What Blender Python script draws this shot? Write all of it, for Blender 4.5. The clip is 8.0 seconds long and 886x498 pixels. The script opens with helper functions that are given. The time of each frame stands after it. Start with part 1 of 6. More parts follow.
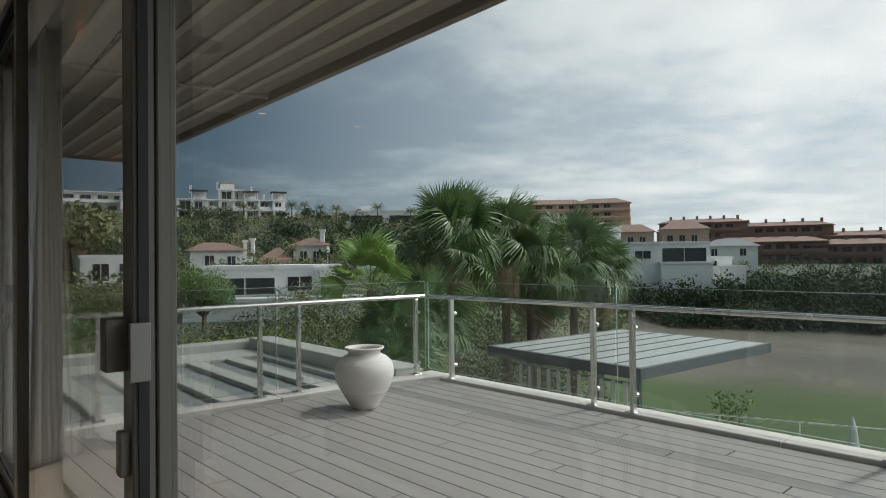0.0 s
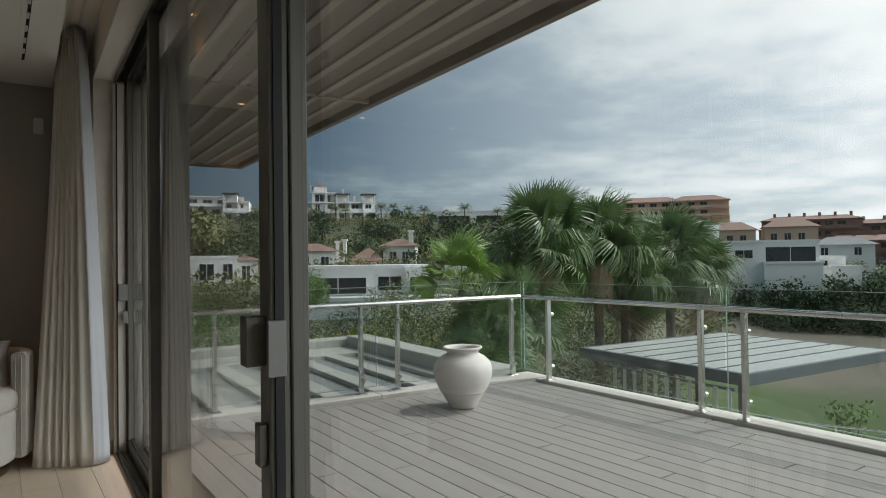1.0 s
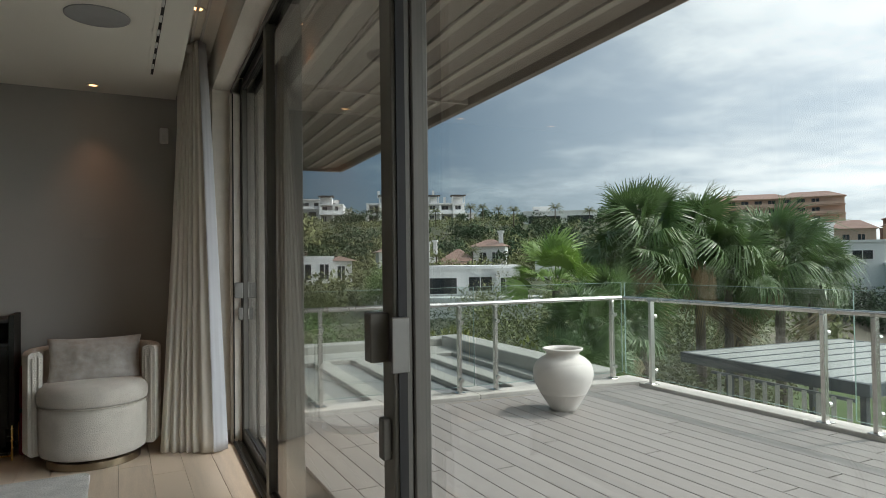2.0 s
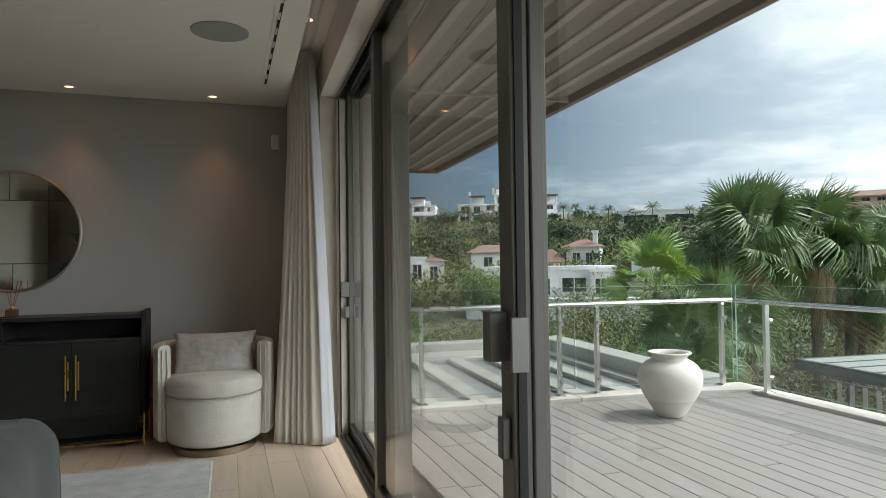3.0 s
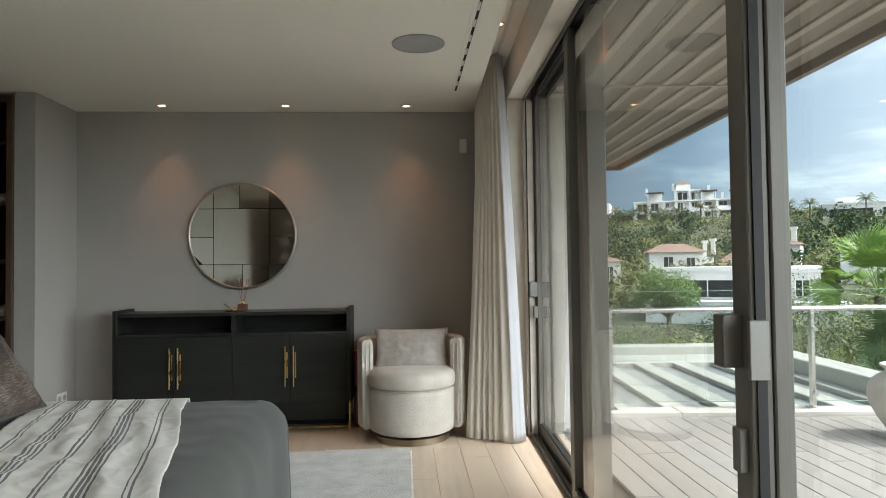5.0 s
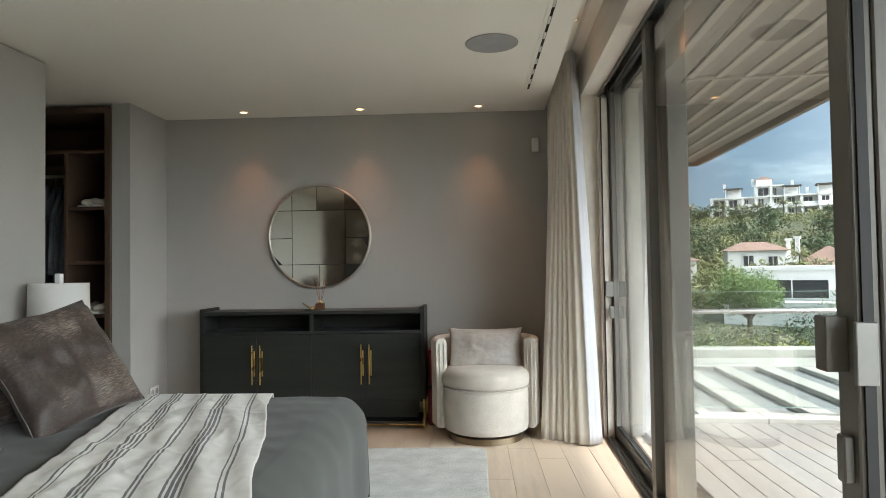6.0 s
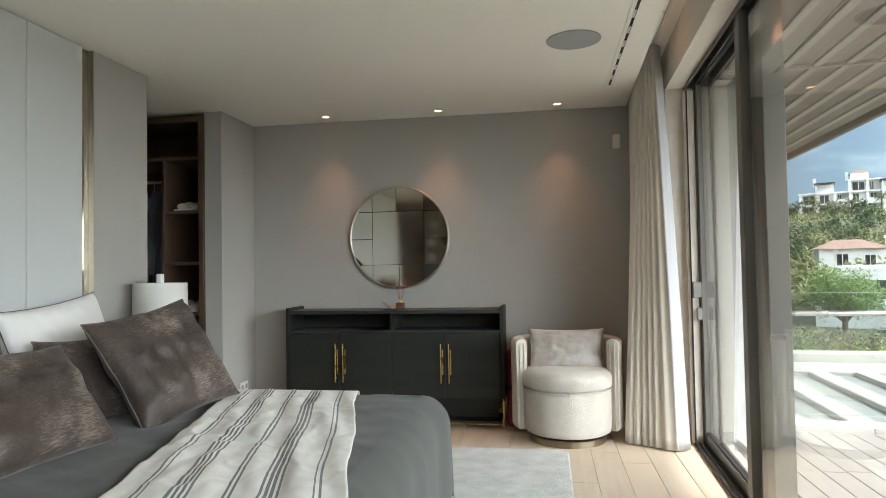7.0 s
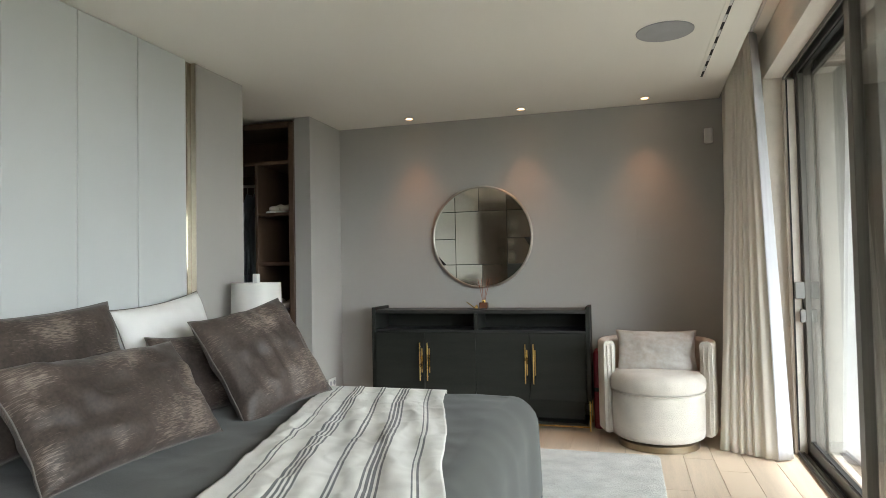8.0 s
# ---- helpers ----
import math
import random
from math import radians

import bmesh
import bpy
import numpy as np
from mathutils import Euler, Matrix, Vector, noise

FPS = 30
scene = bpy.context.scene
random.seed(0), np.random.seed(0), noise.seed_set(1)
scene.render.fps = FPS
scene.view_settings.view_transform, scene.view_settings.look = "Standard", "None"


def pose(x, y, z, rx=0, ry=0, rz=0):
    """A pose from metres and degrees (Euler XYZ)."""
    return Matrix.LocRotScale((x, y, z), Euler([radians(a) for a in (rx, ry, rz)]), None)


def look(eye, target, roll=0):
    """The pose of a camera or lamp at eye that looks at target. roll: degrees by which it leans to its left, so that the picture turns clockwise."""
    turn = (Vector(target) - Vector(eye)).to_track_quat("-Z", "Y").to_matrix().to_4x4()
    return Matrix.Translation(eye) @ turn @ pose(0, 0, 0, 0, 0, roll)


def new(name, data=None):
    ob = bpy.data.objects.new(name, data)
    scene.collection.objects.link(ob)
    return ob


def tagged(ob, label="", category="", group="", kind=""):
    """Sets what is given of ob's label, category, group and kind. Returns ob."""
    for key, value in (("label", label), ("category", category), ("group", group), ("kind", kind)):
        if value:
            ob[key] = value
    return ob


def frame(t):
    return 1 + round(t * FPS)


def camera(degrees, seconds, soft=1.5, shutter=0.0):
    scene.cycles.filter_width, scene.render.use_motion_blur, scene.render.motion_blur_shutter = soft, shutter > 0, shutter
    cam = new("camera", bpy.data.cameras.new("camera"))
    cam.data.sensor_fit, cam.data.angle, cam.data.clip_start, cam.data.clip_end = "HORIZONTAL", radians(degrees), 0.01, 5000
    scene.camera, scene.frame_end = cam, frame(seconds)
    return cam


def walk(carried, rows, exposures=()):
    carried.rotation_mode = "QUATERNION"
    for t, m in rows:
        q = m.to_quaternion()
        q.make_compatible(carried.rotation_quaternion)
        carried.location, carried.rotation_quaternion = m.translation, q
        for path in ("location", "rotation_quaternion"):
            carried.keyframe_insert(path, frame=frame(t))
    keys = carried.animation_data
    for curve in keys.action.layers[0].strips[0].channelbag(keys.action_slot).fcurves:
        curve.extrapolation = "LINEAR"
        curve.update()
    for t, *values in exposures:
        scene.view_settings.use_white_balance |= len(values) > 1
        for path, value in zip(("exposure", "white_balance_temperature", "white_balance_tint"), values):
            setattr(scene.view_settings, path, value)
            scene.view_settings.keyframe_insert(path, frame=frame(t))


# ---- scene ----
# camera and its walk
cam = camera(70.1, 8.0, soft=0.9)
PATH = [
    (0, (-0.213, 0.469, 1.311), (1.153, 1.929, 1.341), -0.7),
    (0.5, (-0.245, 0.503, 1.314), (1.031, 2.042, 1.345), -0.7),
    (1, (-0.285, 0.529, 1.313), (0.869, 2.162, 1.347), -0.8),
    (1.5, (-0.321, 0.554, 1.31), (0.717, 2.263, 1.347), -0.8),
    (3, (-0.421, 0.599, 1.307), (0.227, 2.49, 1.352), -0.7),
    (3.5, (-0.46, 0.608, 1.306), (0.06, 2.538, 1.353), -0.7),
    (4, (-0.488, 0.62, 1.306), (-0.119, 2.585, 1.355), -0.7),
    (4.5, (-0.52, 0.62, 1.305), (-0.282, 2.605, 1.356), -0.7),
    (6, (-0.589, 0.613, 1.305), (-0.682, 2.61, 1.361), -0.9),
    (6.5, (-0.614, 0.611, 1.306), (-0.811, 2.6, 1.363), -0.9),
    (7, (-0.65, 0.604, 1.308), (-0.967, 2.578, 1.367), -1.0),
    (7.5, (-0.674, 0.599, 1.312), (-1.113, 2.549, 1.371), -1.0),
    (8, (-0.708, 0.591, 1.313), (-1.26, 2.512, 1.374), -1.1),
]
EXPOSURES = [(0.0, -0.63), (1.5, -0.33), (3.0, 0.18), (4.5, 0.72), (6.0, 1.13), (8.0, 1.42)]
walk(cam, [(t, look(eye, target, roll)) for t, eye, target, roll in PATH], EXPOSURES)

# ---- world and sun ----
SUN_AZ = radians(101)     # clockwise from +y
SUN_EL = radians(51)
world = bpy.data.worlds.new("sky")
scene.world = world
world.use_nodes = True
wn, wl = world.node_tree.nodes, world.node_tree.links
wn.clear()


def wnode(kind, **kw):
    n = wn.new(kind)
    for k, v in kw.items():
        if k in n.inputs:
            n.inputs[k].default_value = v
    return n


w_out = wn.new("ShaderNodeOutputWorld")
w_bg = wn.new("ShaderNodeBackground")
w_sky = wn.new("ShaderNodeTexSky")
w_sky.sky_type = "NISHITA"
w_sky.sun_disc = False
w_sky.sun_elevation, w_sky.sun_rotation = SUN_EL, SUN_AZ
w_bg.inputs["Strength"].default_value = 0.15
w_co = wn.new("ShaderNodeTexCoord")
w_sep = wn.new("ShaderNodeSeparateXYZ")
wl.new(w_co.outputs["Generated"], w_sep.inputs[0])


def wmath(op, a, b=None, c=None, clamp=False):
    n = wn.new("ShaderNodeMath")
    n.operation, n.use_clamp = op, clamp
    for i, v in enumerate((a, b, c)):
        if v is None:
            continue
        if isinstance(v, (int, float)):
            n.inputs[i].default_value = v
        else:
            wl.new(v, n.inputs[i])
    return n.outputs[0]


def wmix(fac, a, b):
    n = wn.new("ShaderNodeMix")
    n.data_type = "RGBA"
    for i, v in ((0, fac), (6, a), (7, b)):
        if isinstance(v, (int, float)):
            n.inputs[i].default_value = v
        elif isinstance(v, tuple):
            n.inputs[i].default_value = (*v, 1)
        else:
            wl.new(v, n.inputs[i])
    return n.outputs[2]


# cloud layer: noise on a plane above, so that it flattens towards the horizon
w_h = wmath("MAXIMUM", wmath("ADD", w_sep.outputs[2], 0.12), 0.05)
w_cmb = wn.new("ShaderNodeCombineXYZ")
wl.new(wmath("DIVIDE", w_sep.outputs[0], w_h), w_cmb.inputs[0])
wl.new(wmath("DIVIDE", w_sep.outputs[1], w_h), w_cmb.inputs[1])
w_n1 = wnode("ShaderNodeTexNoise", Scale=0.62, Detail=7.0, Roughness=0.55, Distortion=0.3)
w_n2 = wnode("ShaderNodeTexNoise", Scale=2.1, Detail=6.0, Roughness=0.6)
wl.new(w_cmb.outputs[0], w_n1.inputs["Vector"])
wl.new(w_cmb.outputs[0], w_n2.inputs["Vector"])
# how far a direction turns from the rain front towards the open side
w_side = wmath("ADD", wmath("MULTIPLY", w_sep.outputs[0], 0.86), wmath("MULTIPLY", w_sep.outputs[1], -0.5))
w_open = wnode("ShaderNodeMapRange")
w_open.inputs["From Min"].default_value, w_open.inputs["From Max"].default_value = -0.12, 0.62
wl.new(w_side, w_open.inputs["Value"])
w_open = w_open.outputs[0]
w_up = wnode("ShaderNodeMapRange")
w_up.inputs["From Min"].default_value, w_up.inputs["From Max"].default_value = 0.02, 0.42
wl.new(w_sep.outputs[2], w_up.inputs["Value"])
w_up = w_up.outputs[0]
w_amt = wmath("ADD", wmath("MULTIPLY", w_n1.outputs[0], 1.0), wmath("MULTIPLY", w_n2.outputs[0], 0.55))
w_amt = wmath("ADD", w_amt, wmath("MULTIPLY", w_open, 0.20))
w_amt = wmath("ADD", w_amt, wmath("MULTIPLY", w_up, 0.16))
w_cloud = wnode("ShaderNodeMapRange")
w_cloud.interpolation_type = "SMOOTHSTEP"
w_cloud.inputs["From Min"].default_value, w_cloud.inputs["From Max"].default_value = 0.80, 1.22
wl.new(w_amt, w_cloud.inputs["Value"])
w_cloud = w_cloud.outputs[0]
w_rain = wmix(w_open, (0.85, 1.5, 2.1), (6.4, 7.3, 7.9))         # veil below the clouds
w_base = wmix(0.85, w_sky.outputs[0], w_rain)
w_white = wmix(w_open, (3.6, 4.8, 5.3), (10.5, 10.8, 10.8))
w_col = wmix(w_cloud, w_base, w_white)
# bright patch of sky out of view, beside the sun, added to light the room
w_dot = wn.new("ShaderNodeVectorMath")
w_dot.operation = "DOT_PRODUCT"
wl.new(w_co.outputs["Generated"], w_dot.inputs[0])
w_dot.inputs[1].default_value = (math.sin(SUN_AZ + 0.42) * math.cos(0.42), math.cos(SUN_AZ + 0.42) * math.cos(0.42), math.sin(0.42))
w_glow = wnode("ShaderNodeMapRange")
w_glow.interpolation_type = "SMOOTHSTEP"
w_glow.inputs["From Min"].default_value, w_glow.inputs["From Max"].default_value = 0.76, 1.0
wl.new(w_dot.outputs["Value"], w_glow.inputs["Value"])
w_col = wmix(w_glow.outputs[0], w_col, (44.0, 47.0, 49.0))
wl.new(w_col, w_bg.inputs["Color"])
wl.new(w_bg.outputs[0], w_out.inputs[0])

sun = new("sun", bpy.data.lights.new("sun", "SUN"))
sun.data.energy, sun.data.angle, sun.data.color = 3.0, radians(4.0), (1.0, 0.97, 0.92)
sun_dir = Vector((math.sin(SUN_AZ) * math.cos(SUN_EL), math.cos(SUN_AZ) * math.cos(SUN_EL), math.sin(SUN_EL)))
sun.matrix_world = look(sun_dir * 60, (0, 0, 0))


# ---- materials ----
def material(name, color, rough=0.6, metal=0.0, vary=0.12, scale=3.0, fine=60.0, bump=0.15, dist=0.002, stretch=(1, 1, 1),
             per_piece=0.0, per_island=0.0, spec=0.5, sheen=0.0, coords="Object", tint=None, transmit=0.0, subsurface=0.0):
    """A surface with colour changing at two scales, fine relief and uneven gloss."""
    m = bpy.data.materials.new(name)
    m.use_nodes = True
    n, l = m.node_tree.nodes, m.node_tree.links
    p = n["Principled BSDF"]
    co = n.new("ShaderNodeTexCoord")
    mp = n.new("ShaderNodeMapping")
    mp.inputs["Scale"].default_value = stretch
    l.new(co.outputs[coords], mp.inputs[0])
    big, small = n.new("ShaderNodeTexNoise"), n.new("ShaderNodeTexNoise")
    big.inputs["Scale"].default_value, small.inputs["Scale"].default_value = scale, fine
    big.inputs["Detail"].default_value, small.inputs["Detail"].default_value = 5, 4
    for t in (big, small):
        l.new(mp.outputs[0], t.inputs["Vector"])
    if per_piece or per_island:
        src = n.new("ShaderNodeObjectInfo").outputs["Random"] if per_piece else n.new("ShaderNodeNewGeometry").outputs["Random Per Island"]
        sh = n.new("ShaderNodeVectorMath")
        sh.operation = "ADD"
        mul = n.new("ShaderNodeMath")
        mul.operation = "MULTIPLY"
        mul.inputs[1].default_value = 37.0
        l.new(src, mul.inputs[0])
        l.new(mp.outputs[0], sh.inputs[0])
        l.new(mul.outputs[0], sh.inputs[1])
        for t in (big, small):
            l.new(sh.outputs[0], t.inputs["Vector"])
    add = n.new("ShaderNodeMath")
    add.operation = "ADD"
    half = n.new("ShaderNodeMath")
    half.operation = "MULTIPLY"
    half.inputs[1].default_value = 0.6
    l.new(small.outputs[0], half.inputs[0])
    l.new(big.outputs[0], add.inputs[0])
    l.new(half.outputs[0], add.inputs[1])
    val = add.outputs[0]
    if per_piece or per_island:
        mr = n.new("ShaderNodeMath")
        mr.operation = "MULTIPLY_ADD"
        mr.inputs[1].default_value = (per_piece or per_island)
        l.new(src, mr.inputs[0])
        l.new(val, mr.inputs[2])
        val = mr.outputs[0]
    ramp = n.new("ShaderNodeValToRGB")
    ramp.color_ramp.elements[0].position, ramp.color_ramp.elements[1].position = 0.45, 1.15 if not (per_piece or per_island) else 1.0
    lo = tuple(max(0.0, c * (1 - vary)) for c in color)
    hi = tuple(min(1.0, c * (1 + vary)) for c in (tint or color))
    ramp.color_ramp.elements[0].color, ramp.color_ramp.elements[1].color = (*lo, 1), (*hi, 1)
    l.new(val, ramp.inputs[0])
    l.new(ramp.outputs[0], p.inputs["Base Color"])
    rr = n.new("ShaderNodeMapRange")
    rr.inputs["To Min"].default_value, rr.inputs["To Max"].default_value = max(0.02, rough - 0.08), min(1, rough + 0.08)
    l.new(big.outputs[0], rr.inputs["Value"])
    l.new(rr.outputs[0], p.inputs["Roughness"])
    p.inputs["Metallic"].default_value = metal
    p.inputs["Specular IOR Level"].default_value = spec
    if sheen:
        p.inputs["Sheen Weight"].default_value = sheen
    if transmit:
        tr = n.new("ShaderNodeBsdfTranslucent")
        l.new(ramp.outputs[0], tr.inputs[0])
        mx = n.new("ShaderNodeMixShader")
        mx.inputs[0].default_value = transmit
        l.new(p.outputs[0], mx.inputs[1])
        l.new(tr.outputs[0], mx.inputs[2])
        l.new(mx.outputs[0], n["Material Output"].inputs[0])
    if bump:
        b = n.new("ShaderNodeBump")
        b.inputs["Strength"].default_value, b.inputs["Distance"].default_value = bump, dist
        l.new(small.outputs[0], b.inputs["Height"])
        l.new(b.outputs[0], p.inputs["Normal"])
    return m


def glass_material(name, tint, gloss=0.04, rough=0.0, grazing=0.70):
    m = bpy.data.materials.new(name)
    m.use_nodes = True
    n, l = m.node_tree.nodes, m.node_tree.links
    n.remove(n["Principled BSDF"])
    clear, shine, mx = n.new("ShaderNodeBsdfTransparent"), n.new("ShaderNodeBsdfGlossy"), n.new("ShaderNodeMixShader")
    clear.inputs[0].default_value = (*tint, 1)
    shine.inputs["Roughness"].default_value = rough
    lw = n.new("ShaderNodeLayerWeight")
    lw.inputs["Blend"].default_value = 0.5
    pw, ma = n.new("ShaderNodeMath"), n.new("ShaderNodeMath")
    pw.operation, pw.inputs[1].default_value = "POWER", 3.3
    ma.operation, ma.inputs[1].default_value, ma.inputs[2].default_value = "MULTIPLY_ADD", grazing, gloss
    l.new(lw.outputs["Facing"], pw.inputs[0])
    l.new(pw.outputs[0], ma.inputs[0])
    l.new(ma.outputs[0], mx.inputs[0])
    l.new(clear.outputs[0], mx.inputs[1])
    l.new(shine.outputs[0], mx.inputs[2])
    l.new(mx.outputs[0], n["Material Output"].inputs[0])
    return m


def glow_material(name, color, strength):
    m = bpy.data.materials.new(name)
    m.use_nodes = True
    p = m.node_tree.nodes["Principled BSDF"]
    p.inputs["Base Color"].default_value = (0.8, 0.8, 0.8, 1)
    p.inputs["Emission Color"].default_value = (*color, 1)
    p.inputs["Emission Strength"].default_value = strength
    return m


M_WALL = material("warm_grey_plaster", (0.385, 0.372, 0.347), 0.85, vary=0.05, scale=1.5, fine=220, bump=0.12, dist=0.001)
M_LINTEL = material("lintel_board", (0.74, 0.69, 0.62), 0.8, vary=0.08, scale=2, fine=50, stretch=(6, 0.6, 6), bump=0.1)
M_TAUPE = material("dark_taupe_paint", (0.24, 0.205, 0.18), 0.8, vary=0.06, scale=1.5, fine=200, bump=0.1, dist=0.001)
M_SUB = material("dark_underlay", (0.035, 0.03, 0.026), 0.9, vary=0.1)
M_CEIL = material("ceiling_paint", (0.84, 0.81, 0.74), 0.9, vary=0.03, scale=0.8, fine=200, bump=0.05, dist=0.0006)
M_OAK = material("pale_oak", (0.56, 0.455, 0.35), 0.42, vary=0.16, scale=2.2, fine=38, stretch=(9, 0.8, 1), bump=0.12, dist=0.0008, per_piece=0.35)
M_DECK = material("grey_composite_board", (0.255, 0.235, 0.217), 0.62, vary=0.16, scale=2.0, fine=60, stretch=(14, 0.7, 1), bump=0.35, dist=0.0015, per_piece=0.3)
M_STONE = material("cream_stone", (0.50, 0.475, 0.43), 0.75, vary=0.10, scale=3, fine=90, bump=0.2)
M_RENDER = material("white_render", (0.78, 0.775, 0.755), 0.85, vary=0.06, scale=0.6, fine=40, bump=0.15, dist=0.003)
M_CREAM = material("cream_render", (0.42, 0.405, 0.365), 0.85, vary=0.08, scale=1.2, fine=70, bump=0.2, dist=0.003)
M_FRAME = material("bronze_aluminium", (0.142, 0.135, 0.119), 0.42, metal=0.2, vary=0.06, scale=2, fine=160, bump=0.04, dist=0.0004)
M_BLACK = material("black_seal", (0.012, 0.012, 0.012), 0.6, vary=0.1, bump=0.05)
M_PLATE = material("satin_alloy_plate", (0.27, 0.265, 0.25), 0.4, metal=0.6, vary=0.04, bump=0.03)
M_STEEL = material("brushed_stainless", (0.56, 0.55, 0.52), 0.26, metal=1.0, vary=0.05, scale=4, fine=120, stretch=(1, 1, 0.1), bump=0.05, dist=0.0004)
M_GLASS = glass_material("door_glass", (0.965, 0.975, 0.97), 0.05)
M_RAILGLASS = glass_material("railing_glass", (0.91, 0.94, 0.93), 0.04)
M_EDGE = material("glass_edge_green", (0.34, 0.46, 0.42), 0.15, vary=0.05, bump=0)
M_SLAT = material("oiled_soffit_board", (0.15, 0.115, 0.092), 0.6, vary=0.2, scale=1.5, fine=30, stretch=(12, 0.6, 1), bump=0.25, per_piece=0.25)
M_SLATGAP = material("pale_soffit_batten", (0.36, 0.315, 0.265), 0.8, vary=0.1)
M_CERAMIC = material("chalky_white_ceramic", (0.61, 0.58, 0.535), 0.7, vary=0.06, scale=5, fine=120, bump=0.3, dist=0.0015)
M_PERGOLA_DARK = material("grey_gravel_roof", (0.22, 0.23, 0.23), 0.9, vary=0.25, scale=4, fine=90, bump=0.6, dist=0.01)
M_CANOPY = material("white_canopy_sheet", (0.44, 0.44, 0.42), 0.5, vary=0.1, scale=0.7, fine=30, bump=0.05)
M_STEELDARK = material("slate_painted_steel", (0.08, 0.09, 0.10), 0.5, vary=0.12, bump=0.05)
M_LEAF_PALM = material("fan_palm_leaf", (0.078, 0.13, 0.04), 0.36, vary=0.35, scale=4, fine=40, bump=0.1, per_piece=0.45, transmit=0.22, coords="Generated")
M_LEAF_YOUNG = material("young_palm_leaf", (0.13, 0.22, 0.035), 0.4, vary=0.3, scale=4, fine=40, bump=0.1, per_piece=0.4, transmit=0.25, coords="Generated")
M_LEAF_DRY = material("dry_palm_leaf", (0.22, 0.16, 0.085), 0.8, vary=0.3, per_piece=0.3)
M_TRUNK = material("fibrous_palm_trunk", (0.10, 0.078, 0.056), 0.95, vary=0.35, scale=3, fine=26, stretch=(1, 1, 4), bump=0.9, dist=0.03)
M_WOODS = material("hillside_foliage", (0.082, 0.102, 0.043), 0.75, vary=0.5, scale=0.12, fine=2.5, bump=0, per_island=0.55, tint=(0.14, 0.15, 0.068), spec=0.1)
M_DARKWOODS = material("dark_conifer_foliage", (0.042, 0.066, 0.034), 0.8, vary=0.45, scale=0.2, fine=3, bump=0, per_island=0.5, spec=0.05)
M_SHRUB = material("bright_shrub_leaf", (0.10, 0.17, 0.04), 0.6, vary=0.4, scale=2, fine=20, bump=0, per_island=0.5, transmit=0.15)
M_COVER = material("yellow_green_groundcover", (0.17, 0.19, 0.035), 0.7, vary=0.4, scale=2, fine=20, bump=0, per_island=0.5, transmit=0.15)
M_DARKWIN = material("dark_window_glass", (0.02, 0.025, 0.03), 0.08, vary=0.2, scale=0.4, bump=0)
M_TERRA = material("terracotta_tile", (0.25, 0.16, 0.125), 0.85, vary=0.25, scale=1.0, fine=9, stretch=(6, 1, 1), bump=0.5, dist=0.03)
M_OCHRE = material("ochre_render", (0.60, 0.42, 0.32), 0.85, vary=0.14, scale=0.3, fine=4, bump=0.1)
M_RUST = material("rust_render", (0.25, 0.15, 0.115), 0.85, vary=0.16, scale=0.3, fine=4, bump=0.1)


def ground_material():
    m = material("valley_ground", (0.055, 0.068, 0.032), 0.95, vary=0.4, scale=0.05, fine=1.2, bump=0.3, dist=0.05)
    n, l = m.node_tree.nodes, m.node_tree.links
    p = n["Principled BSDF"]
    att = n.new("ShaderNodeAttribute")
    att.attribute_name = "cover"
    rgb = n.new("ShaderNodeSeparateColor")
    l.new(att.outputs["Color"], rgb.inputs[0])
    old = p.inputs["Base Color"].links[0].from_socket
    noi = n.new("ShaderNodeTexNoise")
    noi.inputs["Scale"].default_value, noi.inputs["Detail"].default_value = 0.09, 6
    co = n.new("ShaderNodeTexCoord")
    l.new(co.outputs["Object"], noi.inputs["Vector"])
    grass = n.new("ShaderNodeValToRGB")
    grass.color_ramp.elements[0].position, grass.color_ramp.elements[1].position = 0.38, 0.62
    grass.color_ramp.elements[0].color, grass.color_ramp.elements[1].color = (0.046, 0.080, 0.012, 1), (0.066, 0.102, 0.020, 1)
    earth = n.new("ShaderNodeValToRGB")
    earth.color_ramp.elements[0].position, earth.color_ramp.elements[1].position = 0.35, 0.7
    earth.color_ramp.elements[0].color, earth.color_ramp.elements[1].color = (0.075, 0.066, 0.045, 1), (0.165, 0.135, 0.10, 1)
    for r in (grass, earth):
        l.new(noi.outputs[0], r.inputs[0])
    for src, channel in ((grass, 0), (earth, 1)):
        mx = n.new("ShaderNodeMix")
        mx.data_type = "RGBA"
        l.new(rgb.outputs[channel], mx.inputs[0])
        l.new(old, mx.inputs[6])
        l.new(src.outputs[0], mx.inputs[7])
        old = mx.outputs[2]
    l.new(old, p.inputs["Base Color"])
    return m


M_GROUND = ground_material()


# ---- building blocks ----
def finish(name, bm, mat, parent=None, label="", smooth=False):
    me = bpy.data.meshes.new(name)
    bm.to_mesh(me)
    bm.free()
    for m in (mat if isinstance(mat, (list, tuple)) else (mat,)):
        me.materials.append(m)
    if smooth:
        me.polygons.foreach_set("use_smooth", [True] * len(me.polygons))
    ob = new(name, me)
    if parent:
        ob.parent = parent
    if label:
        ob["label"] = label
    return ob


def part(name, bm, mat, parent, label="", smooth=False):
    return finish(name, bm, mat, parent, label, smooth)


def empty(name, label, category, at=(0, 0, 0), turn=0.0, group="", kind=""):
    ob = new(name)
    ob.matrix_world = pose(*at, 0, 0, turn)
    return tagged(ob, label, category, group, kind)


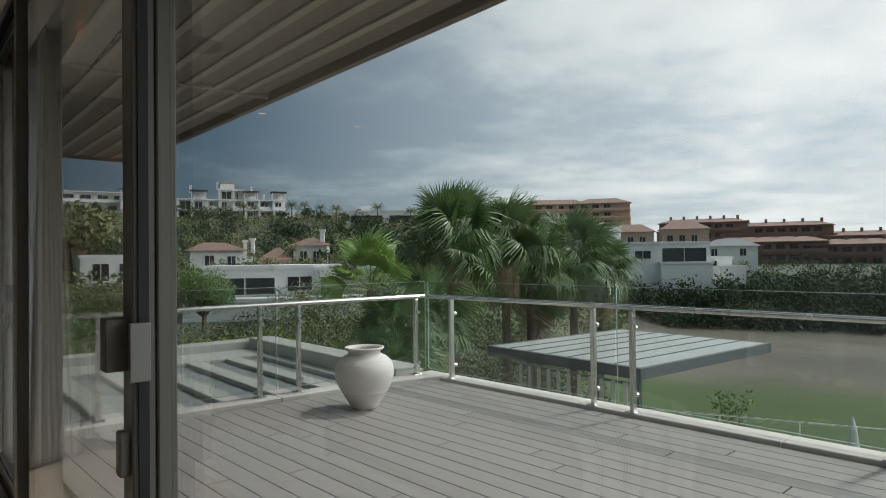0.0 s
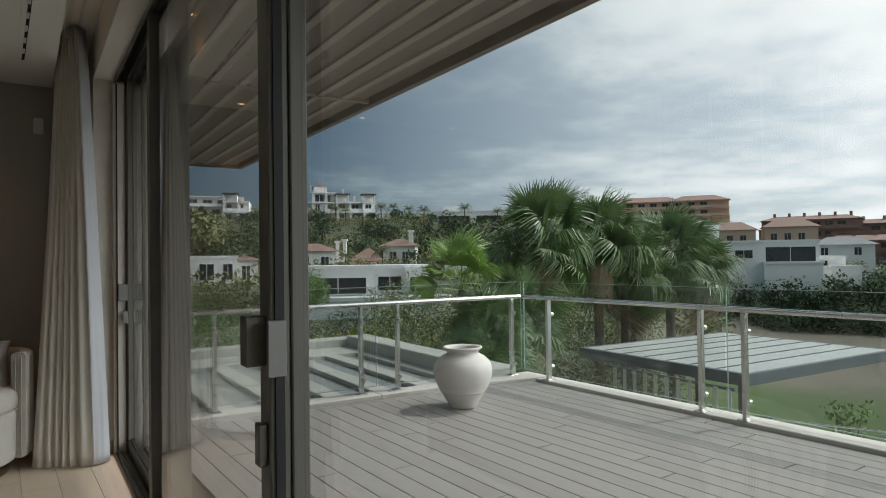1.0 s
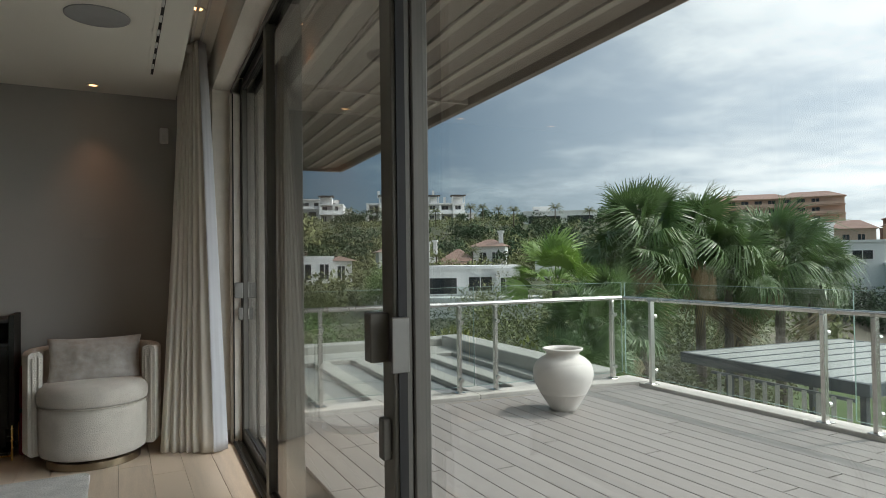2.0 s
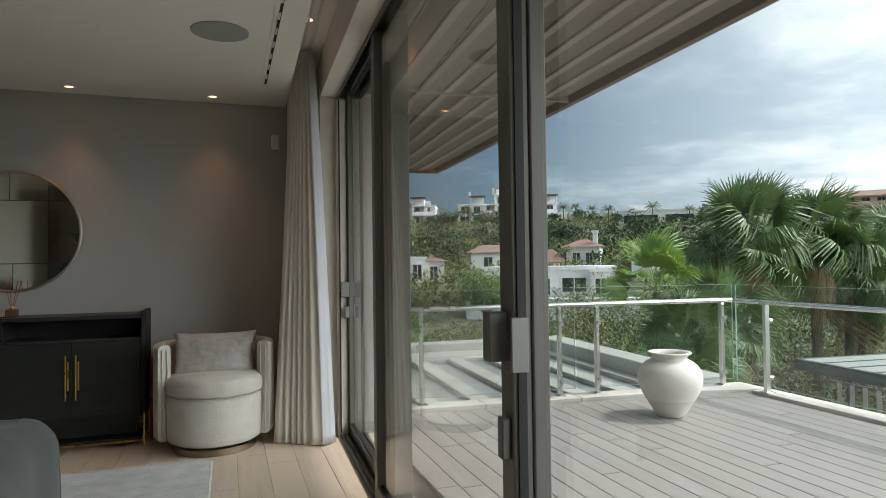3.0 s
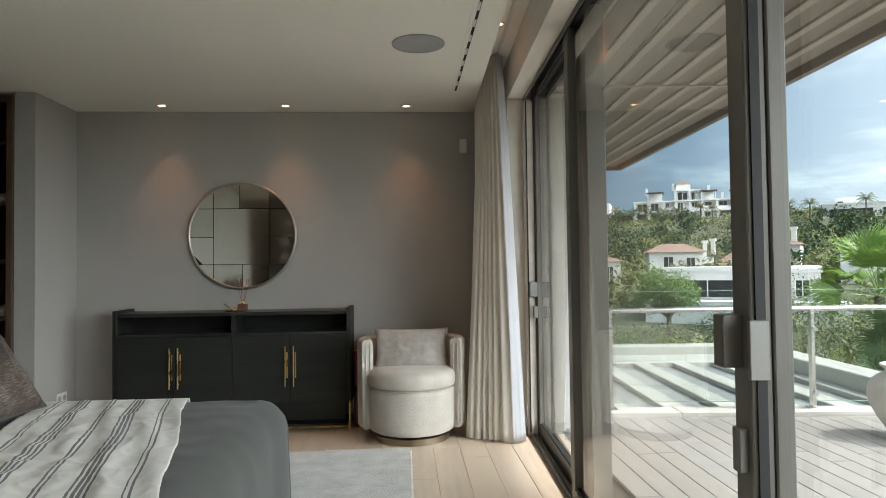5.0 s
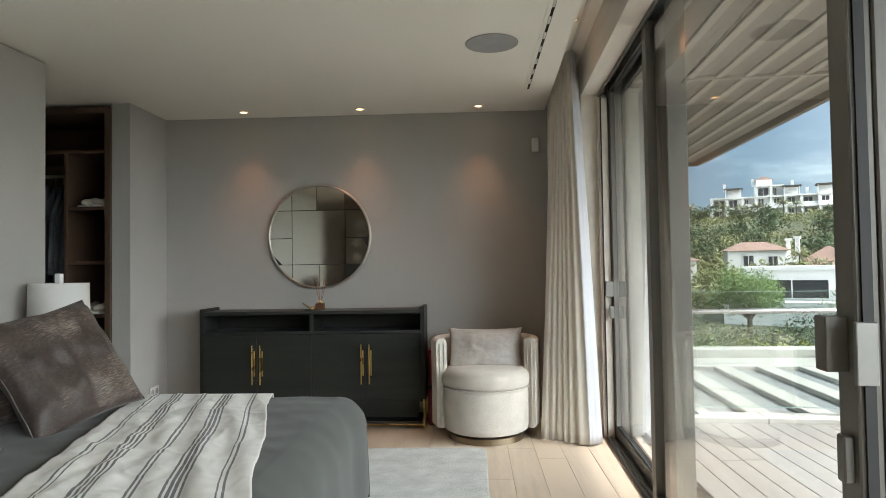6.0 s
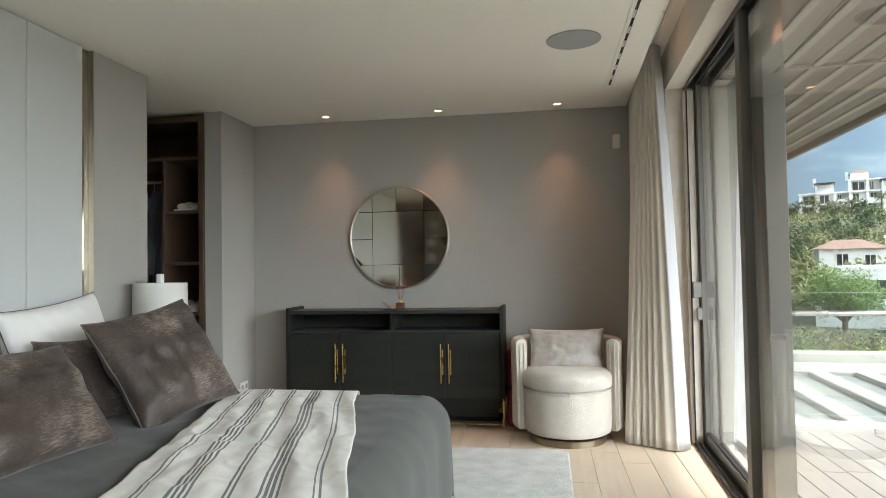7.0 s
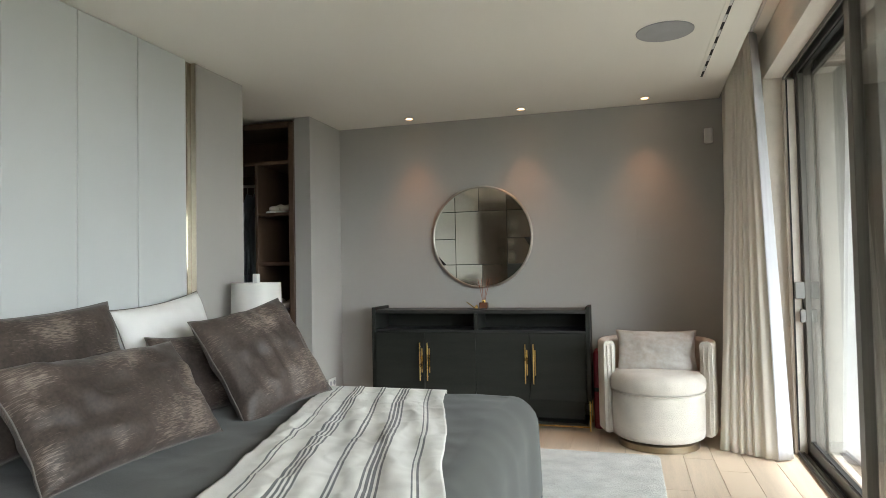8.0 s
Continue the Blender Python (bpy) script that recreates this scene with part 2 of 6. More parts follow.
def add_box(bm, x0, x1, y0, y1, z0, z1, bevel=0.0, seg=1):
    b = bmesh.new()
    bmesh.ops.create_cube(b, size=1)
    bmesh.ops.scale(b, vec=(x1 - x0, y1 - y0, z1 - z0), verts=b.verts)
    bmesh.ops.translate(b, vec=((x0 + x1) / 2, (y0 + y1) / 2, (z0 + z1) / 2), verts=b.verts)
    if bevel:
        bmesh.ops.bevel(b, geom=b.edges[:], offset=bevel, segments=seg, affect="EDGES", profile=0.5)
    merge(bm, b)


def merge(bm, b, m=None):
    if m is not None:
        bmesh.ops.transform(b, matrix=m, verts=b.verts)
    me = bpy.data.meshes.new("tmp")
    b.to_mesh(me)
    b.free()
    bm.from_mesh(me)
    bpy.data.meshes.remove(me)


def box(x0, x1, y0, y1, z0, z1, bevel=0.0, seg=1):
    bm = bmesh.new()
    add_box(bm, x0, x1, y0, y1, z0, z1, bevel, seg)
    return bm


def add_tube(bm, a, b, r, seg=12, r2=None):
    a, b = Vector(a), Vector(b)
    t = bmesh.new()
    bmesh.ops.create_cone(t, cap_ends=True, segments=seg, radius1=r, radius2=r if r2 is None else r2, depth=(b - a).length)
    q = (b - a).to_track_quat("Z", "Y").to_matrix().to_4x4()
    merge(bm, t, Matrix.Translation((a + b) / 2) @ q)


def tube(a, b, r, seg=12, r2=None):
    bm = bmesh.new()
    add_tube(bm, a, b, r, seg, r2)
    return bm


def lathe(profile, seg=40, centre=(0, 0, 0)):
    bm = bmesh.new()
    rings = []
    for r, z in profile:
        rings.append([bm.verts.new((centre[0] + r * math.cos(2 * math.pi * k / seg), centre[1] + r * math.sin(2 * math.pi * k / seg), centre[2] + z)) for k in range(seg)])
    for a, b in zip(rings, rings[1:]):
        for k in range(seg):
            bm.faces.new((a[k], a[(k + 1) % seg], b[(k + 1) % seg], b[k]))
    for ring, flip in ((rings[0], True), (rings[-1], False)):
        bm.faces.new(ring[::-1] if flip else ring)
    return bm


def setting(name, bm, mat, label, category, smooth=False):
    return tagged(finish(name, bm, mat, smooth=smooth), label, category, kind="structure")


def smooth_by_angle(ob, degrees=35):
    me = ob.data
    me.polygons.foreach_set("use_smooth", [True] * len(me.polygons))
    me.set_sharp_from_angle(angle=radians(degrees))
    return ob


def facade(ob, degrees=-2.0):
    """Turns a thing with the glazed side of the house, about the far door jamb."""
    ob.matrix_world = pose(0.42, 5.41, 0, 0, 0, degrees) @ pose(-0.42, -5.41, 0) @ ob.matrix_world
    return ob


def prism(pts, z0, z1):
    b = bmesh.new()
    t = [b.verts.new((x, y, z1)) for x, y in pts]
    u = [b.verts.new((x, y, z0)) for x, y in pts]
    b.faces.new(t)
    b.faces.new(u[::-1])
    for k in range(len(pts)):
        b.faces.new((t[k], u[k], u[(k + 1) % len(pts)], t[(k + 1) % len(pts)]))
    bmesh.ops.recalc_face_normals(b, faces=b.faces)
    return b


# ---- the room ----
CEIL = 2.65
WIN_X = 0.41            # sliding door line
FAR_Y = 6.10
BED_X = -3.30
setting("wall_north", box(-3.45, 0.70, FAR_Y, FAR_Y + 0.25, 0, 3.1), M_WALL, "warm grey painted plaster wall behind the sideboard", "wall")
# wall_return takes the lintel's paler colour in place of strong window light
setting("wall_return", box(0.262, 0.70, 5.474, FAR_Y - 0.002, 0, 2.604), M_LINTEL, "narrow wall beside the sliding doors, paled to stand in for window light", "wall")
setting("wall_pier", box(-3.45, BED_X, 5.50, FAR_Y - 0.002, 0, CEIL), M_WALL, "grey wall end beside the wardrobe opening", "wall")
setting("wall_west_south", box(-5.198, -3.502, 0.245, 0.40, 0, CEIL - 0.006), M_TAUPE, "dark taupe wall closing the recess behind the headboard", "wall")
setting("wall_west", box(-3.50, BED_X - 0.05, 0.245, 3.90, 0, CEIL), M_WALL, "grey wall behind the padded headboard panels", "wall")
setting("wall_west_end", box(-3.50, BED_X, 3.985, 4.50, 0, CEIL - 0.006), M_WALL, "pale grey upright wall panel beside the mirror strip", "wall")
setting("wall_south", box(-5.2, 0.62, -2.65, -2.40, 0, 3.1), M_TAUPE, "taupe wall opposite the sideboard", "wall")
setting("wall_closet_west", box(-5.4, -5.2, -2.65, 6.35, 0, 3.1), M_WALL, "plain wall behind the wardrobe passage", "wall")
setting("ceiling", prism([(-5.2, -2.4), (-0.19, -2.4), (0.06, FAR_Y - 0.002), (-5.2, FAR_Y - 0.002)], CEIL, CEIL + 0.35), M_CEIL, "off-white painted ceiling with a curtain recess", "ceiling")
setting("ceiling_recess", prism([(-0.187, -2.4), (0.62, -2.4), (0.62, FAR_Y - 0.002), (0.063, FAR_Y - 0.002)], 2.90, 3.1), M_CEIL, "pale underside of the curtain recess", "ceiling")
bm = box(0.262, 0.384, -2.5, 6.06, 2.605, 2.897)
add_box(bm, 0.3841, 0.70, -2.5, 6.06, 2.706, 2.896)
facade(setting("lintel", bm, M_LINTEL, "pale grained board over the sliding doors", "lintel"))
floor = setting("floor", box(-5.2, 0.60, -2.4, FAR_Y - 0.002, -0.25, -0.016), M_SUB, "pale oak plank floor", "floor")
facade(setting("threshold", box(0.385, 0.66, -3.0, 5.47, -0.25, -0.0005), M_STONE, "stone threshold under the sliding doors", "threshold"))

setting("wall_outside", box(0.578, 0.80, 5.43, 6.35, -0.3, 2.64, 0.006), M_CREAM, "cream rendered wall end outside the sliding doors", "wall")

# ---- sliding doors ----
track = empty("door_track", "dark bronze sliding door frame with black floor tracks", "door frame", kind="structure")
part("head", box(0.555, 0.577, -2.39, 5.47, 2.60, 2.703, 0.003), M_FRAME, track)
part("head_trim", box(0.3845, 0.3925, -2.39, 5.47, 2.575, 2.64, 0.002), M_FRAME, track)
part("head_channel", box(0.393, 0.554, -2.39, 5.40, 2.69, 2.704), M_BLACK, track)
part("head_channel", box(0.3845, 0.3925, -2.39, 5.40, 2.641, 2.704), M_BLACK, track)
part("jamb", box(0.45, 0.554, 5.412, 5.472, 0.0, 2.688, 0.003), M_FRAME, track)
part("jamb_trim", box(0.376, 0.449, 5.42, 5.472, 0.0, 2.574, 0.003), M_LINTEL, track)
part("jamb_seal", box(0.392, 0.40, 5.404, 5.419, 0.03, 2.57), M_BLACK, track)
part("sill", box(0.385, 0.575, -2.39, 5.47, 0.0, 0.010), M_FRAME, track)
for k, x in enumerate((0.392, 0.422, 0.4495, 0.477, 0.506, 0.535, 0.565)):
    part("floor_rail", box(x - 0.004, x + 0.004, -2.39, 5.40, 0.0105, 0.026), M_BLACK if k % 2 == 0 else M_FRAME, track)
facade(track)


def sliding_panel(x0, y0, y1, label="", stile0=0.085, stile1=0.085, deep=0.0, glass=0.018):
    """A sash from y0 to y1; deep: how far its first stile reaches outwards beyond the rest."""
    x1 = x0 + glass + 0.030
    ob = empty("sliding_glass_door", label, "sliding door", group="sliding glass doors")
    w, w0 = stile1, stile0
    for ya, yb, out in ((y0, y0 + w0, deep), (y1 - w, y1, 0.0)):
        part("stile", box(x0, x1 + out, ya, yb, 0.028, 2.665, 0.004), M_FRAME, ob)
    part("top_rail", box(x0, x1, y0 + w0, y1 - w, 2.605, 2.665, 0.004), M_FRAME, ob)
    part("bottom_rail", box(x0, x1, y0 + w0, y1 - w, 0.028, 0.095, 0.004), M_FRAME, ob)
    pane = part("pane", box(x0 + glass, x0 + glass + 0.012, y0 + w0 - 0.008, y1 - w + 0.008, 0.09, 2.61), M_GLASS, ob)
    pane.visible_shadow = False
    for za, zb, ya, yb in ((0.095, 0.103, y0 + w0, y1 - w), (2.597, 2.605, y0 + w0, y1 - w)):
        part("glazing_seal", box(x0 + glass - 0.008, x0 + glass + 0.020, ya, yb, za, zb), M_BLACK, ob)
    return ob


mid = sliding_panel(0.398, 2.098, 4.07, label="middle sliding glass door in dark bronze frame, closed", glass=0.024)
far = sliding_panel(0.458, 3.834, 5.405, label="sliding glass door in bronze frame beside the curtain", stile0=0.235, stile1=0.022, deep=0.052)
near = sliding_panel(0.454, 0.25, 2.178, label="sliding glass door in bronze frame nearest the bed, closed")
back = sliding_panel(0.398, -2.38, 0.33, label="sliding glass door in bronze frame at the room's end")
for ob, x, y in ((mid, 0.41, 4.071), (mid, 0.41, 2.093), (far, 0.468, 5.405)):
    part("edge_seal", box(x, x + 0.024, y - 0.002, y + 0.004, 0.04, 2.64), M_BLACK, ob)
part("lock_box", box(0.345, 0.397, 2.128, 2.180, 1.045, 1.175, 0.003), M_FRAME, mid, "dark bronze pull box")
part("lock_plate", box(0.386, 0.434, 2.076, 2.091, 1.022, 1.165, 0.002), M_PLATE, mid, "pale satin metal plate")
part("lever", box(0.372, 0.397, 2.115, 2.15, 0.79, 0.90, 0.004), M_FRAME, mid, "small bronze lever")
part("handle_plate", box(0.40, 0.457, 5.378, 5.400, 1.06, 1.175, 0.003), M_PLATE, far, "pale satin handle plate")
part("lever", box(0.425, 0.457, 5.37, 5.390, 0.90, 0.99, 0.004), M_PLATE, far, "small pale lever")
for ob in (mid, far, near, back):
    facade(ob)

# ---- terrace ----
DECK_Z, KERB_Z = 0.05, 0.082
RAIL_X = 4.281


def rail_y(x):
    return 5.60 - 0.088 * (x - 4.2)


bm = bmesh.new()
pts = [(0.02, -6.0), (4.47, -6.0), (4.47, rail_y(4.47) + 0.09), (0.62, rail_y(0.62) + 0.09)]
top = [bm.verts.new((x, y, 0.02)) for x, y in pts]
bot = [bm.verts.new((x, y, -6.5)) for x, y in pts]
bm.faces.new(top)
for k in range(4):
    bm.faces.new((top[k], bot[k], bot[(k + 1) % 4], top[(k + 1) % 4]))
bmesh.ops.recalc_face_normals(bm, faces=bm.faces)
setting("terrace_slab", bm, M_CREAM, "cream rendered storey carrying the roof terrace", "building wall")


# added dark sheet: shade between the boards, put in as colour
setting("deck_underlay", prism([(0.10, -3.9), (4.228, -3.9), (4.228, 5.44), (0.66, 5.72)], 0.0205, 0.024), M_SUB, "dark sheet under the deck boards, standing in for shade in the gaps", "membrane")


def wedge_kerb(pts, z0, z1):
    b = bmesh.new()
    t = [b.verts.new((x, y, z1)) for x, y in pts]
    u = [b.verts.new((x, y, z0)) for x, y in pts]
    b.faces.new(t)
    b.faces.new(u[::-1])
    for k in range(len(pts)):
        b.faces.new((t[k], u[k], u[(k + 1) % len(pts)], t[(k + 1) % len(pts)]))
    bmesh.ops.recalc_face_normals(b, faces=b.faces)
    bmesh.ops.bevel(b, geom=b.edges[:], offset=0.006, segments=1, affect="EDGES")
    return b


kerb = empty("terrace_kerb", "cream stone coping along the terrace edge", "coping", kind="structure")
ys = [-6.0, -4.4, -2.8, -1.2, 0.4, 2.0, 3.6, 5.30]
for a, b in zip(ys, ys[1:]):
    part("coping_stone", wedge_kerb([(4.232, a + 0.002), (4.45, a + 0.002), (4.45, b - 0.002), (4.232, b - 0.002)], 0.021, KERB_Z), M_STONE, kerb)
xs = [0.803, 1.7, 2.6, 3.5, 4.45]
for a, b in zip(xs, xs[1:]):
    lo = -0.13
    part("coping_stone", wedge_kerb([(a + 0.002, rail_y(a) + lo), (b - 0.002, rail_y(b) + lo if b < 4.4 else 5.304), (b - 0.002, rail_y(b) + 0.08), (a + 0.002, rail_y(a) + 0.08)], 0.021, KERB_Z), M_STONE, kerb)


def railing(a, b, posts, label):
    """Glass railing from a to b; posts: distances along it."""
    a, b = Vector((*a, 0)), Vector((*b, 0))
    run = (b - a)
    turn = math.degrees(math.atan2(run.y, run.x))
    ob = empty("glass_railing", label, "railing", (a.x, a.y, KERB_Z), turn, "terrace railings")
    L = run.length
    for d in posts:
        bm = box(d - 0.016, d + 0.016, -0.026, 0.026, 0.008, 0.80, 0.003)
        post = part("post", bm, M_STEEL, ob)
        part("base_plate", box(d - 0.045, d + 0.045, -0.05, 0.05, 0, 0.009, 0.002), M_STEEL, post)
        part("cap", box(d - 0.022, d + 0.022, -0.022, 0.022, 0.80, 0.832, 0.004), M_STEEL, post)
        for z in (0.13, 0.66):
            part("clamp", tube((d, 0.03, z), (d, 0.062, z), 0.02, 14), M_STEEL, post)
    part("handrail", tube((0, 0, 0.826), (L, 0, 0.826), 0.021, 20), M_STEEL, ob, smooth=False)
    smooth_by_angle(ob.children[-1])
    return ob, L


right, L = railing((RAIL_X, 5.53), (RAIL_X, -6.0), [0.37, 2.07, 2.43, 4.13, 4.49, 6.19, 6.55], "steel and clear glass railing along the garden side")
for a, b in ((-0.06, 2.23), (2.255, 4.30), (4.325, 6.36), (6.385, 11.5)):
    g = part("glass_pane", box(a, b, 0.062, 0.074, 0.045, 0.978, 0.001), M_RAILGLASS, right)
    g.visible_shadow = False
    for e in (box(a, b, 0.062, 0.074, 0.979, 0.982), box(a - 0.004, a - 0.001, 0.062, 0.074, 0.045, 0.98), box(a, b, 0.062, 0.074, 0.041, 0.0445)):
        part("pane_edge", e, M_EDGE, g)
left, L = railing((4.29, rail_y(4.29)), (0.81, rail_y(0.81)), [0.115, 1.46, 1.835, 3.13], "steel and clear glass railing above the roof beams")
for a, b in ((-0.06, 1.63), (1.655, 3.46)):
    g = part("glass_pane", box(a, b, -0.074, -0.062, 0.045, 0.978, 0.001), M_RAILGLASS, left)
    g.visible_shadow = False
    for e in (box(a, b, -0.074, -0.062, 0.979, 0.982), box(a - 0.004, a - 0.001, -0.074, -0.062, 0.045, 0.98), box(a, b, -0.074, -0.062, 0.041, 0.0445)):
        part("pane_edge", e, M_EDGE, g)

# slatted soffit over the terrace
soffit = empty("roof_soffit", "dark oiled timber slatted soffit over the terrace", "soffit", kind="structure")
part("backing", box(0.62, 2.29, -6.0, 9.40, 2.70, 2.95), M_SLATGAP, soffit)
x = 0.64
while x < 2.28:
    for ya, yb in ((-6.0, 5.30), (5.318, 9.38)):
        part("board", box(x, min(x + 0.150, 2.289), ya, yb, 2.664, 2.699, 0.003), M_SLAT, soffit)
        if x + 0.205 < 2.29:
            part("batten", box(x + 0.151, x + 0.206, ya, yb, 2.648, 2.699, 0.003), M_SLATGAP, soffit, "pale narrow batten")
    x += 0.207
part("fascia", box(2.291, 2.345, -6.0, 9.46, 2.62, 2.98, 0.004), M_SLAT, soffit, "brown timber edge board")
part("end_fascia", box(0.62, 2.29, 9.40, 9.46, 2.62, 2.98, 0.004), M_SLAT, soffit)
part("cross_joint", box(0.62, 2.29, 5.294, 5.324, 2.640, 2.699), M_SLATGAP, soffit)
facade(soffit, -2.5)
facade(setting("roof_slab", box(-5.8, 2.38, -6.0, 9.5, 3.101, 3.35), M_RENDER, "white flat roof slab above the room", "roof"), -2.5)

# vase
bm = lathe([(0.098, 0.0), (0.108, 0.005), (0.126, 0.035), (0.185, 0.128), (0.193, 0.140), (0.197, 0.142), (0.197, 0.149), (0.217, 0.185), (0.239, 0.235), (0.251, 0.285), (0.252, 0.325), (0.243, 0.365), (0.222, 0.402),
            (0.188, 0.434), (0.152, 0.452), (0.137, 0.462), (0.135, 0.474), (0.146, 0.490), (0.163, 0.500), (0.170, 0.508), (0.168, 0.516), (0.152, 0.518), (0.132, 0.500), (0.122, 0.47), (0.150, 0.43), (0.2, 0.37), (0.2, 0.28), (0.05, 0.1)], 64)
vase = finish("vase", bm, M_CERAMIC, smooth=True)
vase.matrix_world = pose(2.98, 4.88, DECK_Z)
tagged(vase, "large chalky white ceramic urn standing on the deck", "vase")

# low roof with white beams beyond the railing
lowroof = empty("roof_pergola", "cream rendered flat roof with white beams over grey gravel", "pergola roof", (0.5, rail_y(0.5), 0), -3.0)
part("roof_bed", box(-4, 3.45, 0.58, 3.32, -0.6, -0.12), M_PERGOLA_DARK, lowroof, "grey gravel roof between the beams")
part("parapet", box(-4, 3.98, 4.07, 4.40, -6, 0.06, 0.012), M_CREAM, lowroof, "far cream parapet")
part("parapet", box(3.62, 3.98, 0.16, 4.068, -6, 0.11, 0.012), M_CREAM, lowroof, "cream side parapet")
part("border", box(-4, 3.618, 3.321, 4.068, -0.6, -0.06, 0.01), M_CREAM, lowroof, "pale ledge inside the parapet")
part("border", box(-4, 3.45, 0.12, 0.579, -0.6, -0.06, 0.01), M_CREAM, lowroof, "pale strip along the railing")
part("border", box(3.451, 3.618, 0.12, 3.32, -0.6, -0.062, 0.01), M_CREAM, lowroof)
for k in range(12):
    x = 1.89 + 0.535 * (k - 9)
    part("beam", box(x, x + 0.215, 0.58, 3.32, -0.119, -0.064, 0.008), M_CREAM, lowroof)

# ---- inside: fabrics, woods, metals ----
M_HEAD = material("pale_grey_linen_panel", (0.545, 0.565, 0.565), 0.9, vary=0.05, scale=1.2, fine=260, bump=0.25, dist=0.0008, sheen=0.2)
M_BRONZE_MIRROR = material("bronze_mirror", (0.36, 0.33, 0.27), 0.06, metal=1.0, vary=0.04, bump=0)
M_GOLD = material("brushed_brass", (0.72, 0.50, 0.17), 0.28, metal=1.0, vary=0.06, scale=6, fine=120, bump=0.05, dist=0.0003)
M_STAINOAK = material("black_stained_oak", (0.019, 0.0205, 0.0175), 0.55, vary=0.3, scale=2, fine=46, stretch=(1, 1, 7), bump=0.3, dist=0.0012, spec=0.25)
M_STAINTOP = material("black_stained_top", (0.022, 0.023, 0.022), 0.42, vary=0.25, scale=2, fine=46, stretch=(0.7, 8, 1), bump=0.2, dist=0.001)
M_BOUCLE = material("cream_boucle", (0.50, 0.465, 0.41), 0.95, vary=0.14, scale=8, fine=150, bump=0.8, dist=0.006, sheen=0.3)
M_LINENCREAM = material("cream_weave", (0.46, 0.42, 0.36), 0.95, vary=0.06, scale=5, fine=220, bump=0.4, dist=0.002, sheen=0.2)
M_SILK = material("champagne_silk", (0.36, 0.31, 0.26), 0.42, vary=0.18, scale=7, fine=40, bump=0.35, dist=0.004, sheen=0.3, tint=(0.34, 0.32, 0.295))
M_CURTAIN = material("ivory_curtain", (0.76, 0.72, 0.645), 0.9, vary=0.04, scale=2, fine=200, bump=0.15, dist=0.001, transmit=0.42, sheen=0.2)
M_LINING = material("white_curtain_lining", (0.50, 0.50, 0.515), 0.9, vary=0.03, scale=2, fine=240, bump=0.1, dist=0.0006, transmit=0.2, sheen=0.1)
M_RUG = material("silver_rug_pile", (0.35, 0.34, 0.31), 0.95, vary=0.30, scale=9, fine=90, bump=0.8, dist=0.008, sheen=0.5)
M_COVER_GREY = material("charcoal_coverlet", (0.060, 0.063, 0.059), 0.9, vary=0.12, scale=3, fine=140, bump=0.35, dist=0.002, sheen=0.12)
M_WHITECLOTH = material("white_cotton", (0.76, 0.75, 0.73), 0.9, vary=0.04, scale=4, fine=160, bump=0.2, dist=0.001, sheen=0.2)
M_PIPING = material("grey_piping", (0.15, 0.14, 0.125), 0.8, vary=0.05)
M_SHADE = material("white_lamp_shade", (0.78, 0.77, 0.74), 0.85, vary=0.03, scale=4, fine=200, bump=0.1, transmit=0.25)
M_WALNUT = material("dark_walnut", (0.075, 0.045, 0.028), 0.5, vary=0.3, scale=2, fine=40, stretch=(6, 6, 0.8), bump=0.2)
M_SILVER = material("antique_mirror", (0.56, 0.53, 0.47), 0.05, metal=1.0, vary=0.10, scale=5, fine=70, bump=0.0, per_piece=0.25)
M_FRAMERING = material("aged_silver_rim", (0.50, 0.47, 0.42), 0.35, metal=1.0, vary=0.15, bump=0.1)
M_PLINTH = material("satin_bronze", (0.30, 0.25, 0.18), 0.3, metal=1.0, vary=0.1, bump=0.05)
M_PLASTIC = material("white_plastic", (0.68, 0.67, 0.64), 0.45, vary=0.03, bump=0)
M_SPEAKER = material("grey_speaker_mesh", (0.36, 0.36, 0.365), 0.8, vary=0.08, scale=8, fine=400, bump=0.5, dist=0.001)
M_BURGUNDY = material("burgundy_leather", (0.21, 0.014, 0.032), 0.5, vary=0.15, bump=0.2)
M_GARMENT = material("dark_wool_garment", (0.045, 0.05, 0.06), 0.95, vary=0.3, per_piece=0.8, tint=(0.16, 0.17, 0.19), bump=0.2)
M_SHOE = material("pale_canvas_shoe", (0.55, 0.50, 0.42), 0.8, vary=0.1)
M_AMBER = material("amber_bottle", (0.13, 0.055, 0.03), 0.08, vary=0.1, bump=0)
M_REED = material("russet_reed", (0.30, 0.10, 0.06), 0.8, vary=0.1)
M_CRYSTAL = material("clear_crystal", (0.75, 0.76, 0.76), 0.05, vary=0.02, bump=0)
M_LAMP = glow_material("downlight_glow", (1.0, 0.55, 0.25), 4.0)


